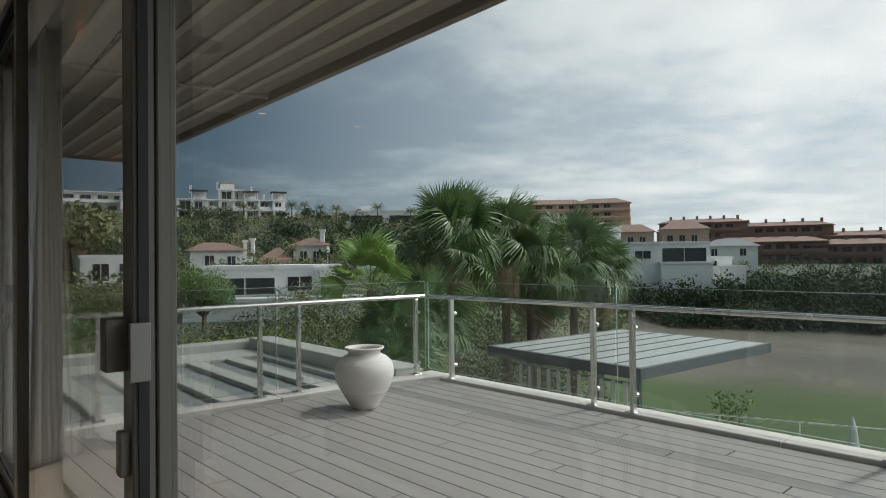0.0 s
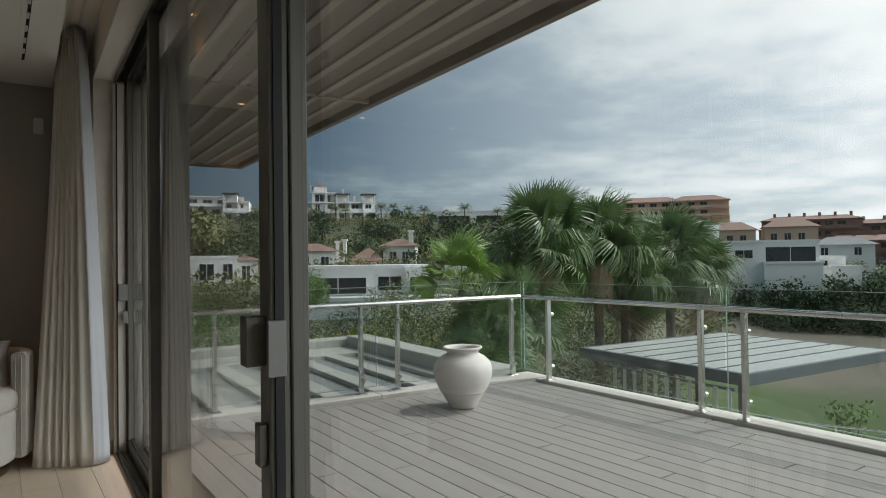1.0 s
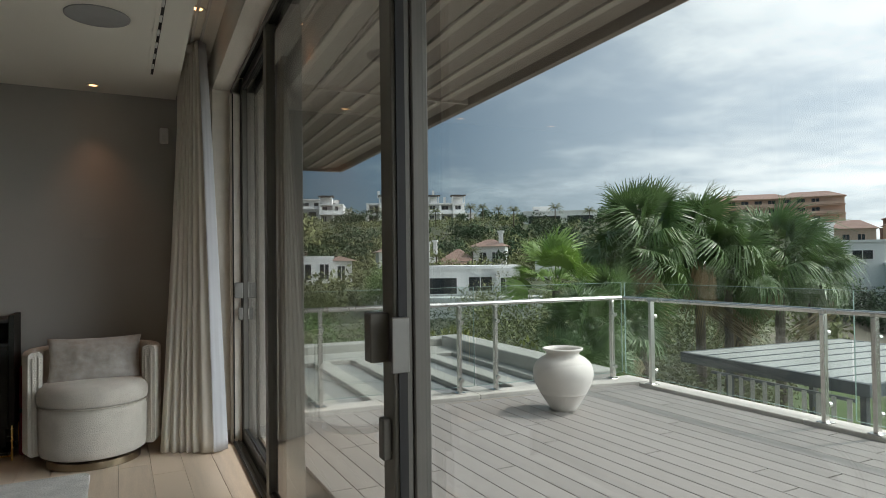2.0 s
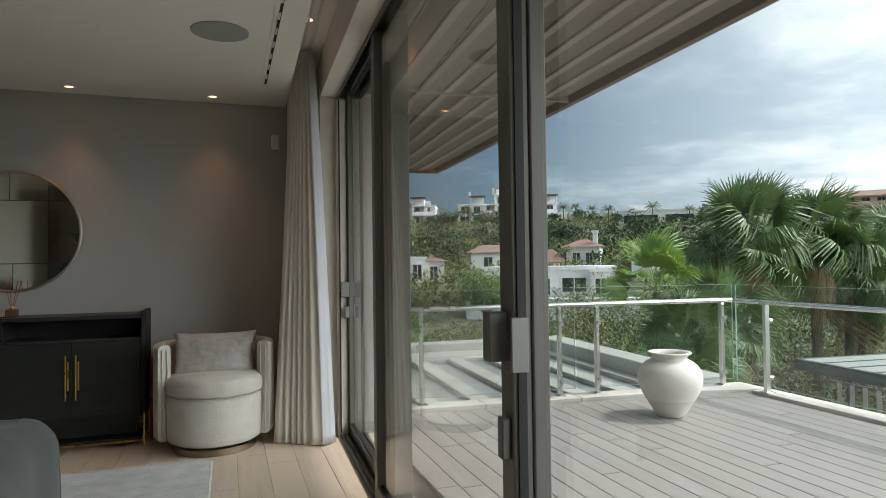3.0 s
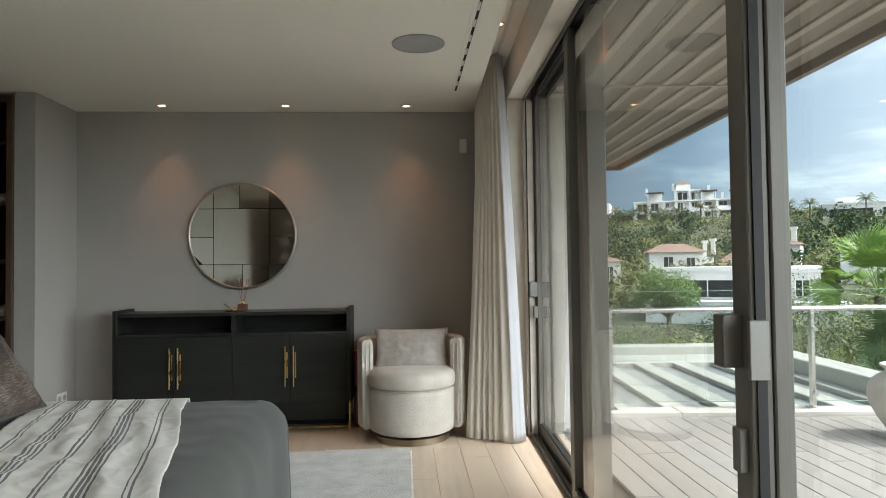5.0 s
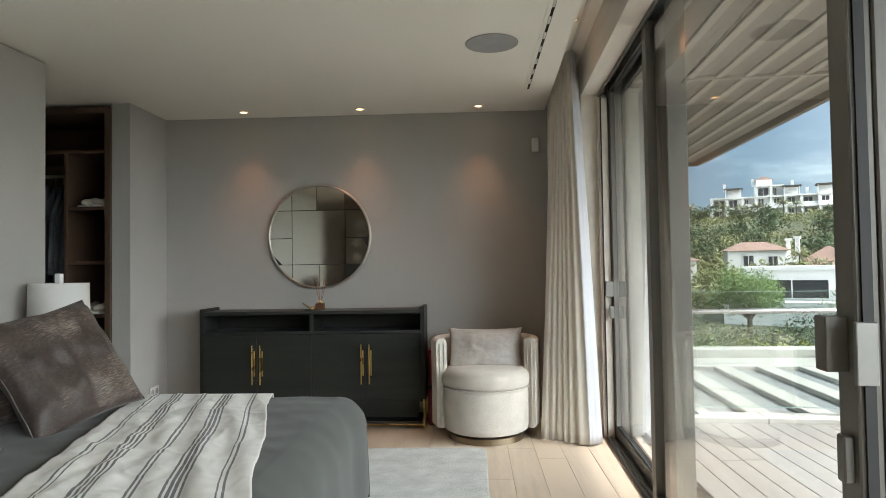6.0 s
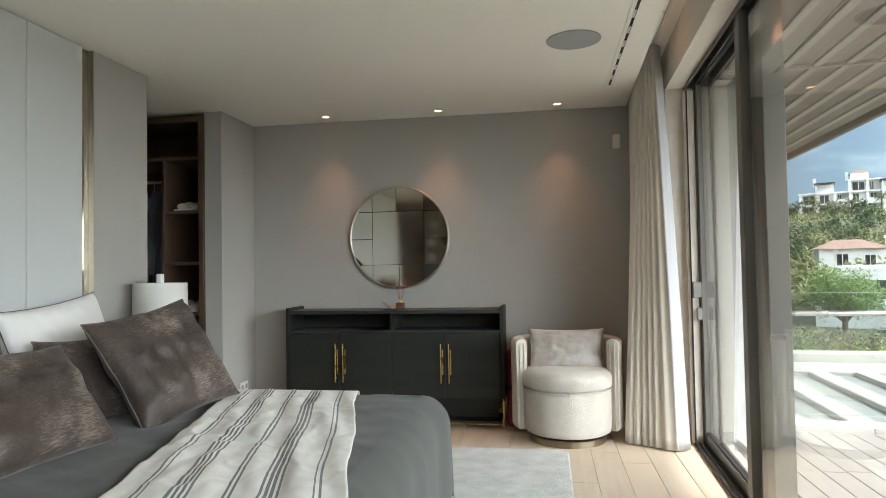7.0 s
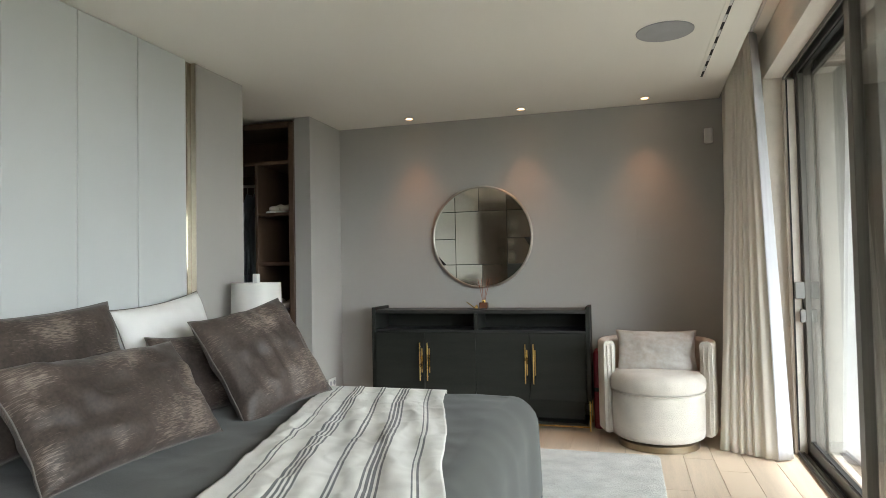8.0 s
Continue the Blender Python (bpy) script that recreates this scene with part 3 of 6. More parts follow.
def satin_material():
    """Woven brown satin with streaks of worn silver thread, across the cushion; sheen highlights are painted into the
    streaks.
    """
    m = material("brown_jacquard_satin", (0.026, 0.0205, 0.018), 0.48, vary=0.25, scale=2.5, fine=70, bump=0.2, dist=0.002, sheen=0.06, coords="Object", tint=(0.07, 0.052, 0.044))
    n, l = m.node_tree.nodes, m.node_tree.links
    p = n["Principled BSDF"]
    p.inputs["Specular IOR Level"].default_value = 0.35
    old = p.inputs["Base Color"].links[0].from_socket
    co = n.new("ShaderNodeTexCoord")
    mp = n.new("ShaderNodeMapping")
    mp.inputs["Scale"].default_value = (15, 125, 15)
    l.new(co.outputs["Object"], mp.inputs[0])
    t = n.new("ShaderNodeTexNoise")
    t.inputs["Scale"].default_value, t.inputs["Detail"].default_value = 2.0, 6
    l.new(mp.outputs[0], t.inputs["Vector"])
    t2 = n.new("ShaderNodeTexNoise")
    t2.inputs["Scale"].default_value, t2.inputs["Detail"].default_value = 5.0, 2
    l.new(co.outputs["Object"], t2.inputs["Vector"])
    s = n.new("ShaderNodeMath")
    s.operation = "ADD"
    l.new(t.outputs[0], s.inputs[0])
    l.new(t2.outputs[0], s.inputs[1])
    r = n.new("ShaderNodeMapRange")
    r.inputs["From Min"].default_value, r.inputs["From Max"].default_value = 1.08, 1.30
    r.inputs["To Max"].default_value = 0.55
    l.new(s.outputs[0], r.inputs["Value"])
    mx = n.new("ShaderNodeMix")
    mx.data_type = "RGBA"
    l.new(r.outputs[0], mx.inputs[0])
    l.new(old, mx.inputs[6])
    mx.inputs[7].default_value = (0.33, 0.27, 0.225, 1)
    l.new(mx.outputs[2], p.inputs["Base Color"])
    return m


def stripe_material():
    """White linen with groups of charcoal stripes along the cloth, by its own width."""
    m = material("striped_linen", (0.66, 0.645, 0.61), 0.92, vary=0.05, scale=5, fine=180, bump=0.4, dist=0.0015, sheen=0.2)
    n, l = m.node_tree.nodes, m.node_tree.links
    p = n["Principled BSDF"]
    old = p.inputs["Base Color"].links[0].from_socket
    uv = n.new("ShaderNodeUVMap")
    sep = n.new("ShaderNodeSeparateXYZ")
    l.new(uv.outputs[0], sep.inputs[0])
    ramp = n.new("ShaderNodeValToRGB")
    ramp.color_ramp.interpolation = "CONSTANT"
    e = ramp.color_ramp.elements
    e[0].position, e[0].color = 0.0, (0, 0, 0, 1)
    lines = []
    for centre, count in ((0.13, 2), (0.30, 4), (0.50, 2), (0.67, 4), (0.87, 2)):
        for k in range(count):
            lines.append((centre + (k - (count - 1) / 2) * 0.024, 0.013 if count == 4 else 0.010))
    e[1].position, e[1].color = 0.999, (0, 0, 0, 1)
    for c, w in lines:
        a, b = e.new(c - w / 2), e.new(c + w / 2)
        a.color, b.color = (1, 1, 1, 1), (0, 0, 0, 1)
    l.new(sep.outputs[0], ramp.inputs[0])
    mx = n.new("ShaderNodeMix")
    mx.data_type = "RGBA"
    l.new(ramp.outputs[0], mx.inputs[0])
    l.new(old, mx.inputs[6])
    mx.inputs[7].default_value = (0.10, 0.10, 0.105, 1)
    l.new(mx.outputs[2], p.inputs["Base Color"])
    return m


M_SATIN = satin_material()
M_STRIPE = stripe_material()


# ---- headboard wall ----
seams = [3.897 - 0.405 * k for k in range(10)]
headboard = empty("headboard_panels", "tall pale grey fabric wall panels behind the bed", "headboard", kind="structure")
for a, b in zip(seams, seams[1:]):
    part("panel", box(BED_X - 0.045, BED_X, b + 0.002, a - 0.002, 0.0, CEIL - 0.006, 0.006, 2), M_HEAD, headboard)
part("mirror_strip", box(BED_X - 0.05, BED_X - 0.028, 3.90, 3.978, 0.0, CEIL - 0.006), M_BRONZE_MIRROR, headboard, "narrow bronze mirror strip")
part("trim", box(BED_X - 0.05, BED_X + 0.004, 3.979, 3.984, 0.0, CEIL - 0.006), M_FRAMERING, headboard, "thin metal edge")

# skirting
for name, b in (("baseboard_north", box(-3.298, 0.358, FAR_Y - 0.014, FAR_Y - 0.001, 0, 0.09, 0.003)), ("baseboard_return", box(0.249, 0.261, 5.48, FAR_Y - 0.016, 0, 0.09, 0.003)), ("baseboard_end", box(0.25, 0.372, 5.461, 5.473, 0, 0.09, 0.003)),
                ("baseboard_pier", box(BED_X + 0.001, BED_X + 0.013, 5.51, FAR_Y - 0.016, 0, 0.09, 0.003))):
    setting(name, b, M_WALL, "low grey skirting board", "skirting")

# ---- walk-in wardrobe beyond the opening ----
wardrobe = empty("wardrobe", "dark walnut open wardrobe with shelves and hanging space", "wardrobe")
part("end_panel", box(-3.50, -3.455, 5.50, 6.08, 0, 2.62, 0.002), M_WALNUT, wardrobe)
part("front_trim", box(-3.498, -3.452, 5.478, 5.499, 0, 2.62, 0.002), M_WALNUT, wardrobe)
part("top_trim", box(-5.19, -3.50, 5.478, 5.53, 2.57, 2.62, 0.002), M_WALNUT, wardrobe)
part("back_panel", box(-5.19, -3.50, 6.08, 6.10, 0, 2.62), M_WALNUT, wardrobe)
part("top_board", box(-5.19, -3.502, 5.531, 6.078, 2.58, 2.62), M_WALNUT, wardrobe)
part("divider", box(-3.85, -3.825, 5.51, 6.078, 0, 2.255, 0.002), M_WALNUT, wardrobe)
part("upper_shelf", box(-5.19, -3.502, 5.51, 6.078, 2.256, 2.285, 0.002), M_WALNUT, wardrobe)
for z in (1.83, 1.395, 0.97, 0.55, 0.1):
    part("shelf", box(-3.824, -3.502, 5.515, 6.078, z - 0.028, z, 0.002), M_WALNUT, wardrobe)
part("hanging_rail", tube((-5.19, 5.80, 2.12), (-3.852, 5.80, 2.12), 0.013), M_FRAMERING, wardrobe)
setting("wall_closet_back", box(-5.2, -3.452, 6.102, 6.35, 0, 3.1), M_WALL, "wall behind the wardrobe", "wall")


def garment(x, drop, lean):
    ob = empty("hanging_garment", "dark garment hanging in the wardrobe", "clothes", (x, 5.78, 2.10), lean, "hanging clothes")
    bm = bmesh.new()
    rows = []
    for i in range(9):
        f = i / 8
        half = 0.03 + 0.19 * min(1, f * 3.2) + 0.03 * f
        z = -0.06 - drop * f
        row = []
        for k in range(13):
            u = k / 12 * 2 - 1
            row.append(bm.verts.new((0.028 * math.sin(u * 9 + x * 40) * (0.3 + f) + 0.01, u * half, z)))
        rows.append(row)
    for a, b in zip(rows, rows[1:]):
        for k in range(12):
            bm.faces.new((a[k], a[k + 1], b[k + 1], b[k]))
    geom = bmesh.ops.solidify(bm, geom=bm.faces[:], thickness=0.03)
    part("cloth", bm, M_GARMENT, ob, smooth=True)
    part("hook", tube((0, 0, -0.07), (0, 0, 0.012), 0.003, 6), M_FRAMERING, ob)


for x, d, a in ((-3.90, 0.82, 6), (-3.96, 1.0, -5), (-4.03, 0.75, 9), (-4.10, 1.05, -3), (-4.2, 0.9, 4)):
    garment(x, d, a)


def shoe(x, y, z, dark=False):
    bm = bmesh.new()
    bmesh.ops.create_uvsphere(bm, u_segments=16, v_segments=10, radius=1)
    for v in bm.verts:
        back = max(0, v.co.y)
        v.co = Vector((v.co.x * 0.042, v.co.y * 0.12, v.co.z * (0.035 + 0.035 * back) + 0.04 + 0.02 * back))
        v.co.z = max(v.co.z, 0.012)
    ob = empty("shoe", "pale canvas shoe standing on a wardrobe shelf", "shoe", (x, y, z), 0, "shoes on the shelves")
    part("upper", bm, M_WALNUT if dark else M_SHOE, ob, smooth=True)
    part("sole", box(-0.042, 0.042, -0.12, 0.12, 0.0, 0.018, 0.006), M_WHITECLOTH, ob)


for x in (-3.72, -3.62):
    shoe(x, 5.66, 1.83)
    shoe(x, 5.66, 0.97)

# ---- ceiling fittings ----
def downlight(x, y, z, lit=True):
    ob = empty("downlight", "small round recessed ceiling spot, lit warm", "ceiling light", (x, y, z), 0, "ceiling spots")
    part("trim_ring", lathe([(0.030, -0.0005), (0.046, -0.001), (0.048, -0.004), (0.044, -0.006), (0.032, -0.006), (0.030, -0.002)], 28), M_PLASTIC, ob, smooth=True)
    part("lens", lathe([(0.0295, -0.0012), (0.0290, -0.0030), (0.004, -0.0032)], 24), M_LAMP, ob, "glowing lens")
    lamp = new("lamp", bpy.data.lights.new("lamp", "SPOT"))
    lamp.data.energy, lamp.data.spot_size, lamp.data.spot_blend, lamp.data.color, lamp.data.shadow_soft_size = 7.5, radians(70), 1.0, (1.0, 0.44, 0.21), 0.03
    lamp.matrix_world = pose(x, y, z - 0.012)
    return ob


for x in (-2.52, -1.52, -0.52):
    downlight(x, 5.885, CEIL)
downlight(0.085, 4.72, 2.899)
speaker = empty("ceiling_speaker", "round grey flush ceiling loudspeaker", "loudspeaker", (-0.452, 4.40, CEIL))
part("grille", lathe([(0.150, -0.001), (0.148, -0.005), (0.10, -0.0062), (0.004, -0.0064)], 48), M_SPEAKER, speaker)
part("rim", lathe([(0.151, -0.0005), (0.160, -0.001), (0.159, -0.006), (0.151, -0.006)], 48), M_SPEAKER, speaker, smooth=True)
vent = empty("air_slot", "long narrow white air slot with black gap", "air vent", (-0.145, 0, CEIL))
part("flange", box(-0.032, -0.0085, -2.3, 5.42, -0.004, -0.0005), M_CEIL, vent)
part("flange", box(0.0085, 0.032, -2.3, 5.42, -0.004, -0.0005), M_CEIL, vent)
part("gap", box(-0.008, 0.008, -2.3, 5.42, -0.0022, -0.0005), M_BLACK, vent, "black gap")
y = -2.2
while y < 5.3:
    part("deflector", box(-0.011, 0.004, y, y + 0.10, -0.008, -0.0025, 0.001), M_PLASTIC, vent)
    y += 0.23
pir = empty("wall_sensor", "small white wall sensor near the ceiling", "sensor", (-0.03, FAR_Y, 2.345))
bm = box(-0.032, 0.032, -0.045, -0.001, -0.062, 0.062, 0.012, 3)
part("body", bm, M_PLASTIC, pir)
part("lens", box(-0.020, 0.020, -0.050, -0.044, -0.045, 0.0, 0.002), M_PLASTIC, pir)
touch = empty("wall_panel", "flush touch panel painted like the wall", "control panel", (-0.515, FAR_Y, 1.583))
part("plate", box(-0.095, 0.095, -0.006, -0.001, -0.060, 0.060, 0.001), M_WALL, touch)
socket = empty("wall_socket", "white double socket plate low on the wall", "socket", (BED_X, 5.86, 0.29))
part("plate", box(0.001, 0.010, -0.075, 0.075, -0.042, 0.042, 0.003), M_PLASTIC, socket)
for y in (-0.036, 0.036):
    part("outlet", tube((0.010, y, 0), (0.0115, y, 0), 0.022, 20), M_SPEAKER, socket)
ctrack = empty("curtain_track", "slim white double curtain track in the ceiling recess", "curtain track")
for x in (0.11, 0.17):
    part("rail", box(x - 0.009, x + 0.009, -2.3, 5.95, 2.880, 2.899, 0.002), M_PLASTIC, ctrack)
facade(ctrack)


# ---- curtain ----
def curtain():
    """Gathered cream curtain with a smooth white lining turned out at the edge towards the glass."""
    def sheet(ns, at):
        bm = bmesh.new()
        rows = []
        nz = 40
        for i in range(nz + 1):
            f = i / nz                    # 0 at the top, 1 at the floor
            rows.append([bm.verts.new((*at(k / ns, f, f ** 0.85), 2.875 - f * 2.865)) for k in range(ns + 1)])
        for a, b in zip(rows, rows[1:]):
            for k in range(ns):
                bm.faces.new((a[k], a[k + 1], b[k + 1], b[k]))
        bmesh.ops.recalc_face_normals(bm, faces=bm.faces)
        bmesh.ops.solidify(bm, geom=bm.faces[:], thickness=0.002)
        return bm

    def front(s, f, spread):
        x0, x1 = 0.070 - 0.175 * spread, 0.138 + 0.088 * spread
        if s < 0.3:                       # run along the recess from the wall
            u = s / 0.3
            x, y, nrm = 0.075 - (0.175 * spread) * u - 0.005 * u, 6.0 - 0.60 * u, (1, 0)
            amp = 0.014
        else:                             # folds that face the room
            u = (s - 0.3) / 0.7
            x, y, nrm = x0 + (x1 - x0) * u, 5.40 - (0.16 + 0.03 * spread) * u, (0.35, 0.93)
            amp = (0.005 + 0.007 * spread) * min(1, (1 - u) * 8)
        ph = 8.5 * s + 0.45 * math.sin(9 * s + 1) + 0.10 * math.sin(2.2 * f + 14 * s)
        w = math.sin(2 * math.pi * ph) + 0.18 * math.sin(2 * math.pi * 1.9 * ph + 0.6 * f)
        soft = 0.006 * noise.noise((s * 6, f * 1.2, 1))
        return x + nrm[0] * amp * w + soft * 0.4, y + nrm[1] * amp * w + soft

    def lining(s, f, spread):
        x1, x2 = 0.138 + 0.088 * spread, 0.200 + 0.128 * spread
        y1 = 5.24 - 0.03 * spread
        bow = 0.012 * math.sin(math.pi * s) + 0.005 * math.sin(4 * s + 3 * f)
        return x1 + (x2 - x1) * s + 0.3 * bow, y1 + 0.065 * s - bow * (0.4 + 0.6 * f) + 0.004 * noise.noise((s * 4, f * 4, 8))

    ob = empty("curtain", "full-length ivory pleated curtain drawn aside beside the doors", "curtain")
    part("cloth", sheet(200, front), M_CURTAIN, ob, smooth=True)
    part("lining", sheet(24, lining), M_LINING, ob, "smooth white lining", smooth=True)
    part("heading_tape", box(0.07, 0.135, 5.31, 5.335, 2.80, 2.862, 0.004), M_CURTAIN, ob)
    return ob


curtain()


# ---- soft forms ----
def pillow_mesh(w, h, t, seed, sag=0.0, crease=0.006):
    bm = bmesh.new()
    n = 34
    grid = {}
    for side in (1, -1):
        for i in range(n + 1):
            for j in range(n + 1):
                u, v = i / n * 2 - 1, j / n * 2 - 1
                edge = max(0.0, (1 - abs(u) ** 3.2)) ** 0.48 * max(0.0, (1 - abs(v) ** 3.2)) ** 0.48
                pin = 1 - 0.07 * (1 - abs(v) ** 2) * abs(u) ** 3
                pin2 = 1 - 0.09 * (1 - abs(u) ** 2) * abs(v) ** 3
                x, y = u * w / 2 * pin, v * h / 2 * pin2
                wr = -0.25 * crease * max(0.0, 1 - 6 * abs(noise.noise((u * 2.6 + seed * 3, v * 2.6 - u * 1.5, side + 2)))) * (abs(u * v) + 0.25) - abs(noise.noise((u * 3.1 + v * 1.7 + seed, v * 3.3 - u, side + 7))) * crease * 0.9 + noise.noise((u * 2.2 + seed, v * 2.2, side)) * crease * 1.6 + crease * noise.noise((u * 7, v * 3 + seed, 5))
                z = side * (t / 2 * edge + 0.002) + wr * (edge + 0.25)
                y -= sag * edge * 0.25 * (1 - v)
                if (i in (0, n) or j in (0, n)) and side == -1:
                    grid[side, i, j] = grid[1, i, j]
                else:
                    grid[side, i, j] = bm.verts.new((x, y, z))
        for i in range(n):
            for j in range(n):
                q = [grid[side, i, j], grid[side, i + 1, j], grid[side, i + 1, j + 1], grid[side, i, j + 1]]
                bm.faces.new(q if side == 1 else q[::-1])
    rim = [grid[1, i, 0].co.copy() for i in range(n)] + [grid[1, n, j].co.copy() for j in range(n)] + [grid[1, i, n].co.copy() for i in range(n, 0, -1)] + [grid[1, 0, j].co.copy() for j in range(n, 0, -1)]
    return bm, rim


def cord(points, r, seg=6):
    bm = bmesh.new()
    rings = []
    m = len(points)
    for k, p in enumerate(points):
        d = (points[(k + 1) % m] - points[k - 1]).normalized()
        a = d.cross(Vector((0, 0, 1)))
        a = a.normalized() if a.length > 1e-4 else Vector((1, 0, 0))
        b = d.cross(a)
        rings.append([bm.verts.new(p + r * (math.cos(2 * math.pi * i / seg) * a + math.sin(2 * math.pi * i / seg) * b)) for i in range(seg)])
    for k in range(m):
        for i in range(seg):
            bm.faces.new((rings[k][i], rings[k][(i + 1) % seg], rings[(k + 1) % m][(i + 1) % seg], rings[(k + 1) % m][i]))
    bmesh.ops.recalc_face_normals(bm, faces=bm.faces)
    return bm


def pillow(name, w, h, t, m, mat, label, seed, pipe=None, crease=0.006, category="pillow", group=""):
    ob = new(name)
    ob.matrix_world = m
    tagged(ob, label, category, group)
    bm, rim = pillow_mesh(w, h, t, seed, crease=crease)
    part("cover", bm, mat, ob, smooth=True)
    if pipe:
        part("piping", cord(rim, 0.0032), pipe, ob, smooth=True)
    return ob


def leaning(x, y, z, yaw, tilt, roll=0.0):
    """Pose of a cushion whose local x runs along its width, local z out of its face."""
    return pose(x, y, z) @ pose(0, 0, 0, 0, 0, yaw) @ pose(0, 0, 0, 90 - tilt, 0, 0) @ pose(0, 0, 0, 0, 0, roll)


# ---- bed ----
BED = dict(x0=-3.28, x1=-1.19, y0=2.02, y1=4.21, top=0.60)


def coverlet(bm, x0, x1, y0, y1, top, drop, seed, r=0.16):
    """A cloth over the mattress, with rounded edges and hanging folds at the foot and the two sides."""
    n = 210

    def height(u, v):
        return noise.noise((u * 3 + seed, v * 3, 0)) * 0.014 + noise.noise((u * 5 + v * 3 + seed, v * 6 - u * 2, 3)) * 0.006 + abs(noise.noise((u * 6 + v * 5, v * 3 - u * 4 + seed, 6))) * -0.006
    cols = []
    m = 260
    for i in range(n + 1):
        col = []
        for j in range(m + 1):
            a = i / n * (x1 - x0 + drop)                       # along the bed
            b = (j / m * 2 - 1) * ((y1 - y0) / 2 + drop)       # across
            half = (y1 - y0) / 2
            sx = max(0.0, a - (x1 - x0))
            sy = max(0.0, abs(b) - half)
            x, y = x0 + min(a, x1 - x0), (y0 + y1) / 2 + math.copysign(min(abs(b), half), b)
            d = math.hypot(sx, sy)
            z = top + height(a, b)
            if d > 0:
                ang = min(d / r, math.pi / 2)
                out = r * math.sin(ang)
                down = r * (1 - math.cos(ang)) + max(0.0, d - r * math.pi / 2)
                w = max(0.0, down - 0.05)
                t = b * sx / d + a * sy / d
                fold = 0.014 * noise.noise((t * 4, w * 0.5, seed)) + 0.006 * math.sin(t * 9 + 2 * noise.noise((t * 2, seed, 0))) * min(1, w / 0.25) + 0.09 * w * 0.3
                ux, uy = sx / d, math.copysign(sy / d, b)
                x += ux * (out + fold)
                y += uy * (out + fold)
                z = max(0.03, top + height(a, b) * 0.5 - down)
            col.append(bm.verts.new((x, y, z)))
        cols.append(col)
    for p, q in zip(cols, cols[1:]):
        for j in range(m):
            bm.faces.new((p[j], q[j], q[j + 1], p[j + 1]))
    bmesh.ops.recalc_face_normals(bm, faces=bm.faces)


bed = empty("bed", "wide bed with a rumpled charcoal coverlet hanging to the floor", "bed")
part("base", box(-3.27, -1.36, 2.10, 4.02, 0.03, 0.30, 0.02, 2), M_STAINOAK, bed)
part("mattress", box(-3.27, -1.34, 2.08, 4.06, 0.305, 0.565, 0.05, 3), M_WHITECLOTH, bed)
bm = bmesh.new()
coverlet(bm, BED["x0"], BED["x1"] - 0.16, BED["y0"] + 0.14, BED["y1"] - 0.15, BED["top"], 0.60, 2.0)
bmesh.ops.solidify(bm, geom=bm.faces[:], thickness=0.006)
part("coverlet", bm, M_COVER_GREY, bed, "charcoal cotton velvet coverlet", smooth=True)


def throw():
    """Striped linen blanket lying across the bed, over its far edge."""
    bm = bmesh.new()
    uvl = bm.loops.layers.uv.new("UVMap")
    n, m = 84, 190
    half_y = BED["y1"] - 0.15
    grid = []
    for j in range(m + 1):
        s = j / m
        row = []
        for i in range(n + 1):
            u = i / n
            # centre line slants towards the foot as it comes nearer
            y = 4.36 - s * 2.75
            xa = -2.46 + (4.1 - y) * 0.255 + 0.03 * noise.noise((y * 2, 1, 0))
            xb = -1.72 + (4.1 - y) * 0.285 + 0.02 * noise.noise((y * 2, 7, 0))
            x = xa + (xb - xa) * u
            bumpy = 0.010 * abs(noise.noise((x * 7 + y * 3, y * 6 - x * 4, 12))) + 0.012 * noise.noise((x * 4, y * 4, 2)) + 0.008 * noise.noise((x * 13 + 4, y * 5, 9)) + 0.004 * math.sin(30 * u + 6 * y)
            crease = abs(noise.noise((x * 5.5 + y * 2.5, y * 5 - x * 3, 21)))
            bumpy += 0.004 * max(0.0, 1 - crease * 9) + 0.002 * max(0.0, 1 - abs(noise.noise((x * 11 - y * 4, y * 9 + x * 6, 33))) * 7)
            z = BED["top"] + 0.016 + max(-0.004, bumpy)
            yy = y
            over = y - half_y
            if over > 0:
                r = 0.175
                ang = min(over / r, math.pi / 2)
                yy = half_y + r * math.sin(ang) + 0.01
                z = BED["top"] + 0.018 - r * (1 - math.cos(ang)) - max(0, over - r * math.pi / 2)
            low = BED["y0"] + 0.14 - y
            if low > 0:
                r = 0.175
                ang = min(low / r, math.pi / 2)
                yy = BED["y0"] + 0.12 - r * math.sin(ang) - 0.01
                z = BED["top"] + 0.018 - r * (1 - math.cos(ang)) - max(0, low - r * math.pi / 2)
            row.append((bm.verts.new((x, yy, z)), (u, s)))
        grid.append(row)
    for a, b in zip(grid, grid[1:]):
        for i in range(n):
            q = (a[i], a[i + 1], b[i + 1], b[i])
            f = bm.faces.new([v for v, _ in q])
            for loop, (_, uv) in zip(f.loops, q):
                loop[uvl].uv = uv
    bmesh.ops.recalc_face_normals(bm, faces=bm.faces)
    bmesh.ops.solidify(bm, geom=bm.faces[:], thickness=0.006)
    ob = finish("throw_blanket", bm, M_STRIPE, smooth=True)
    return tagged(ob, "white linen throw with charcoal stripes laid across the bed", "blanket")


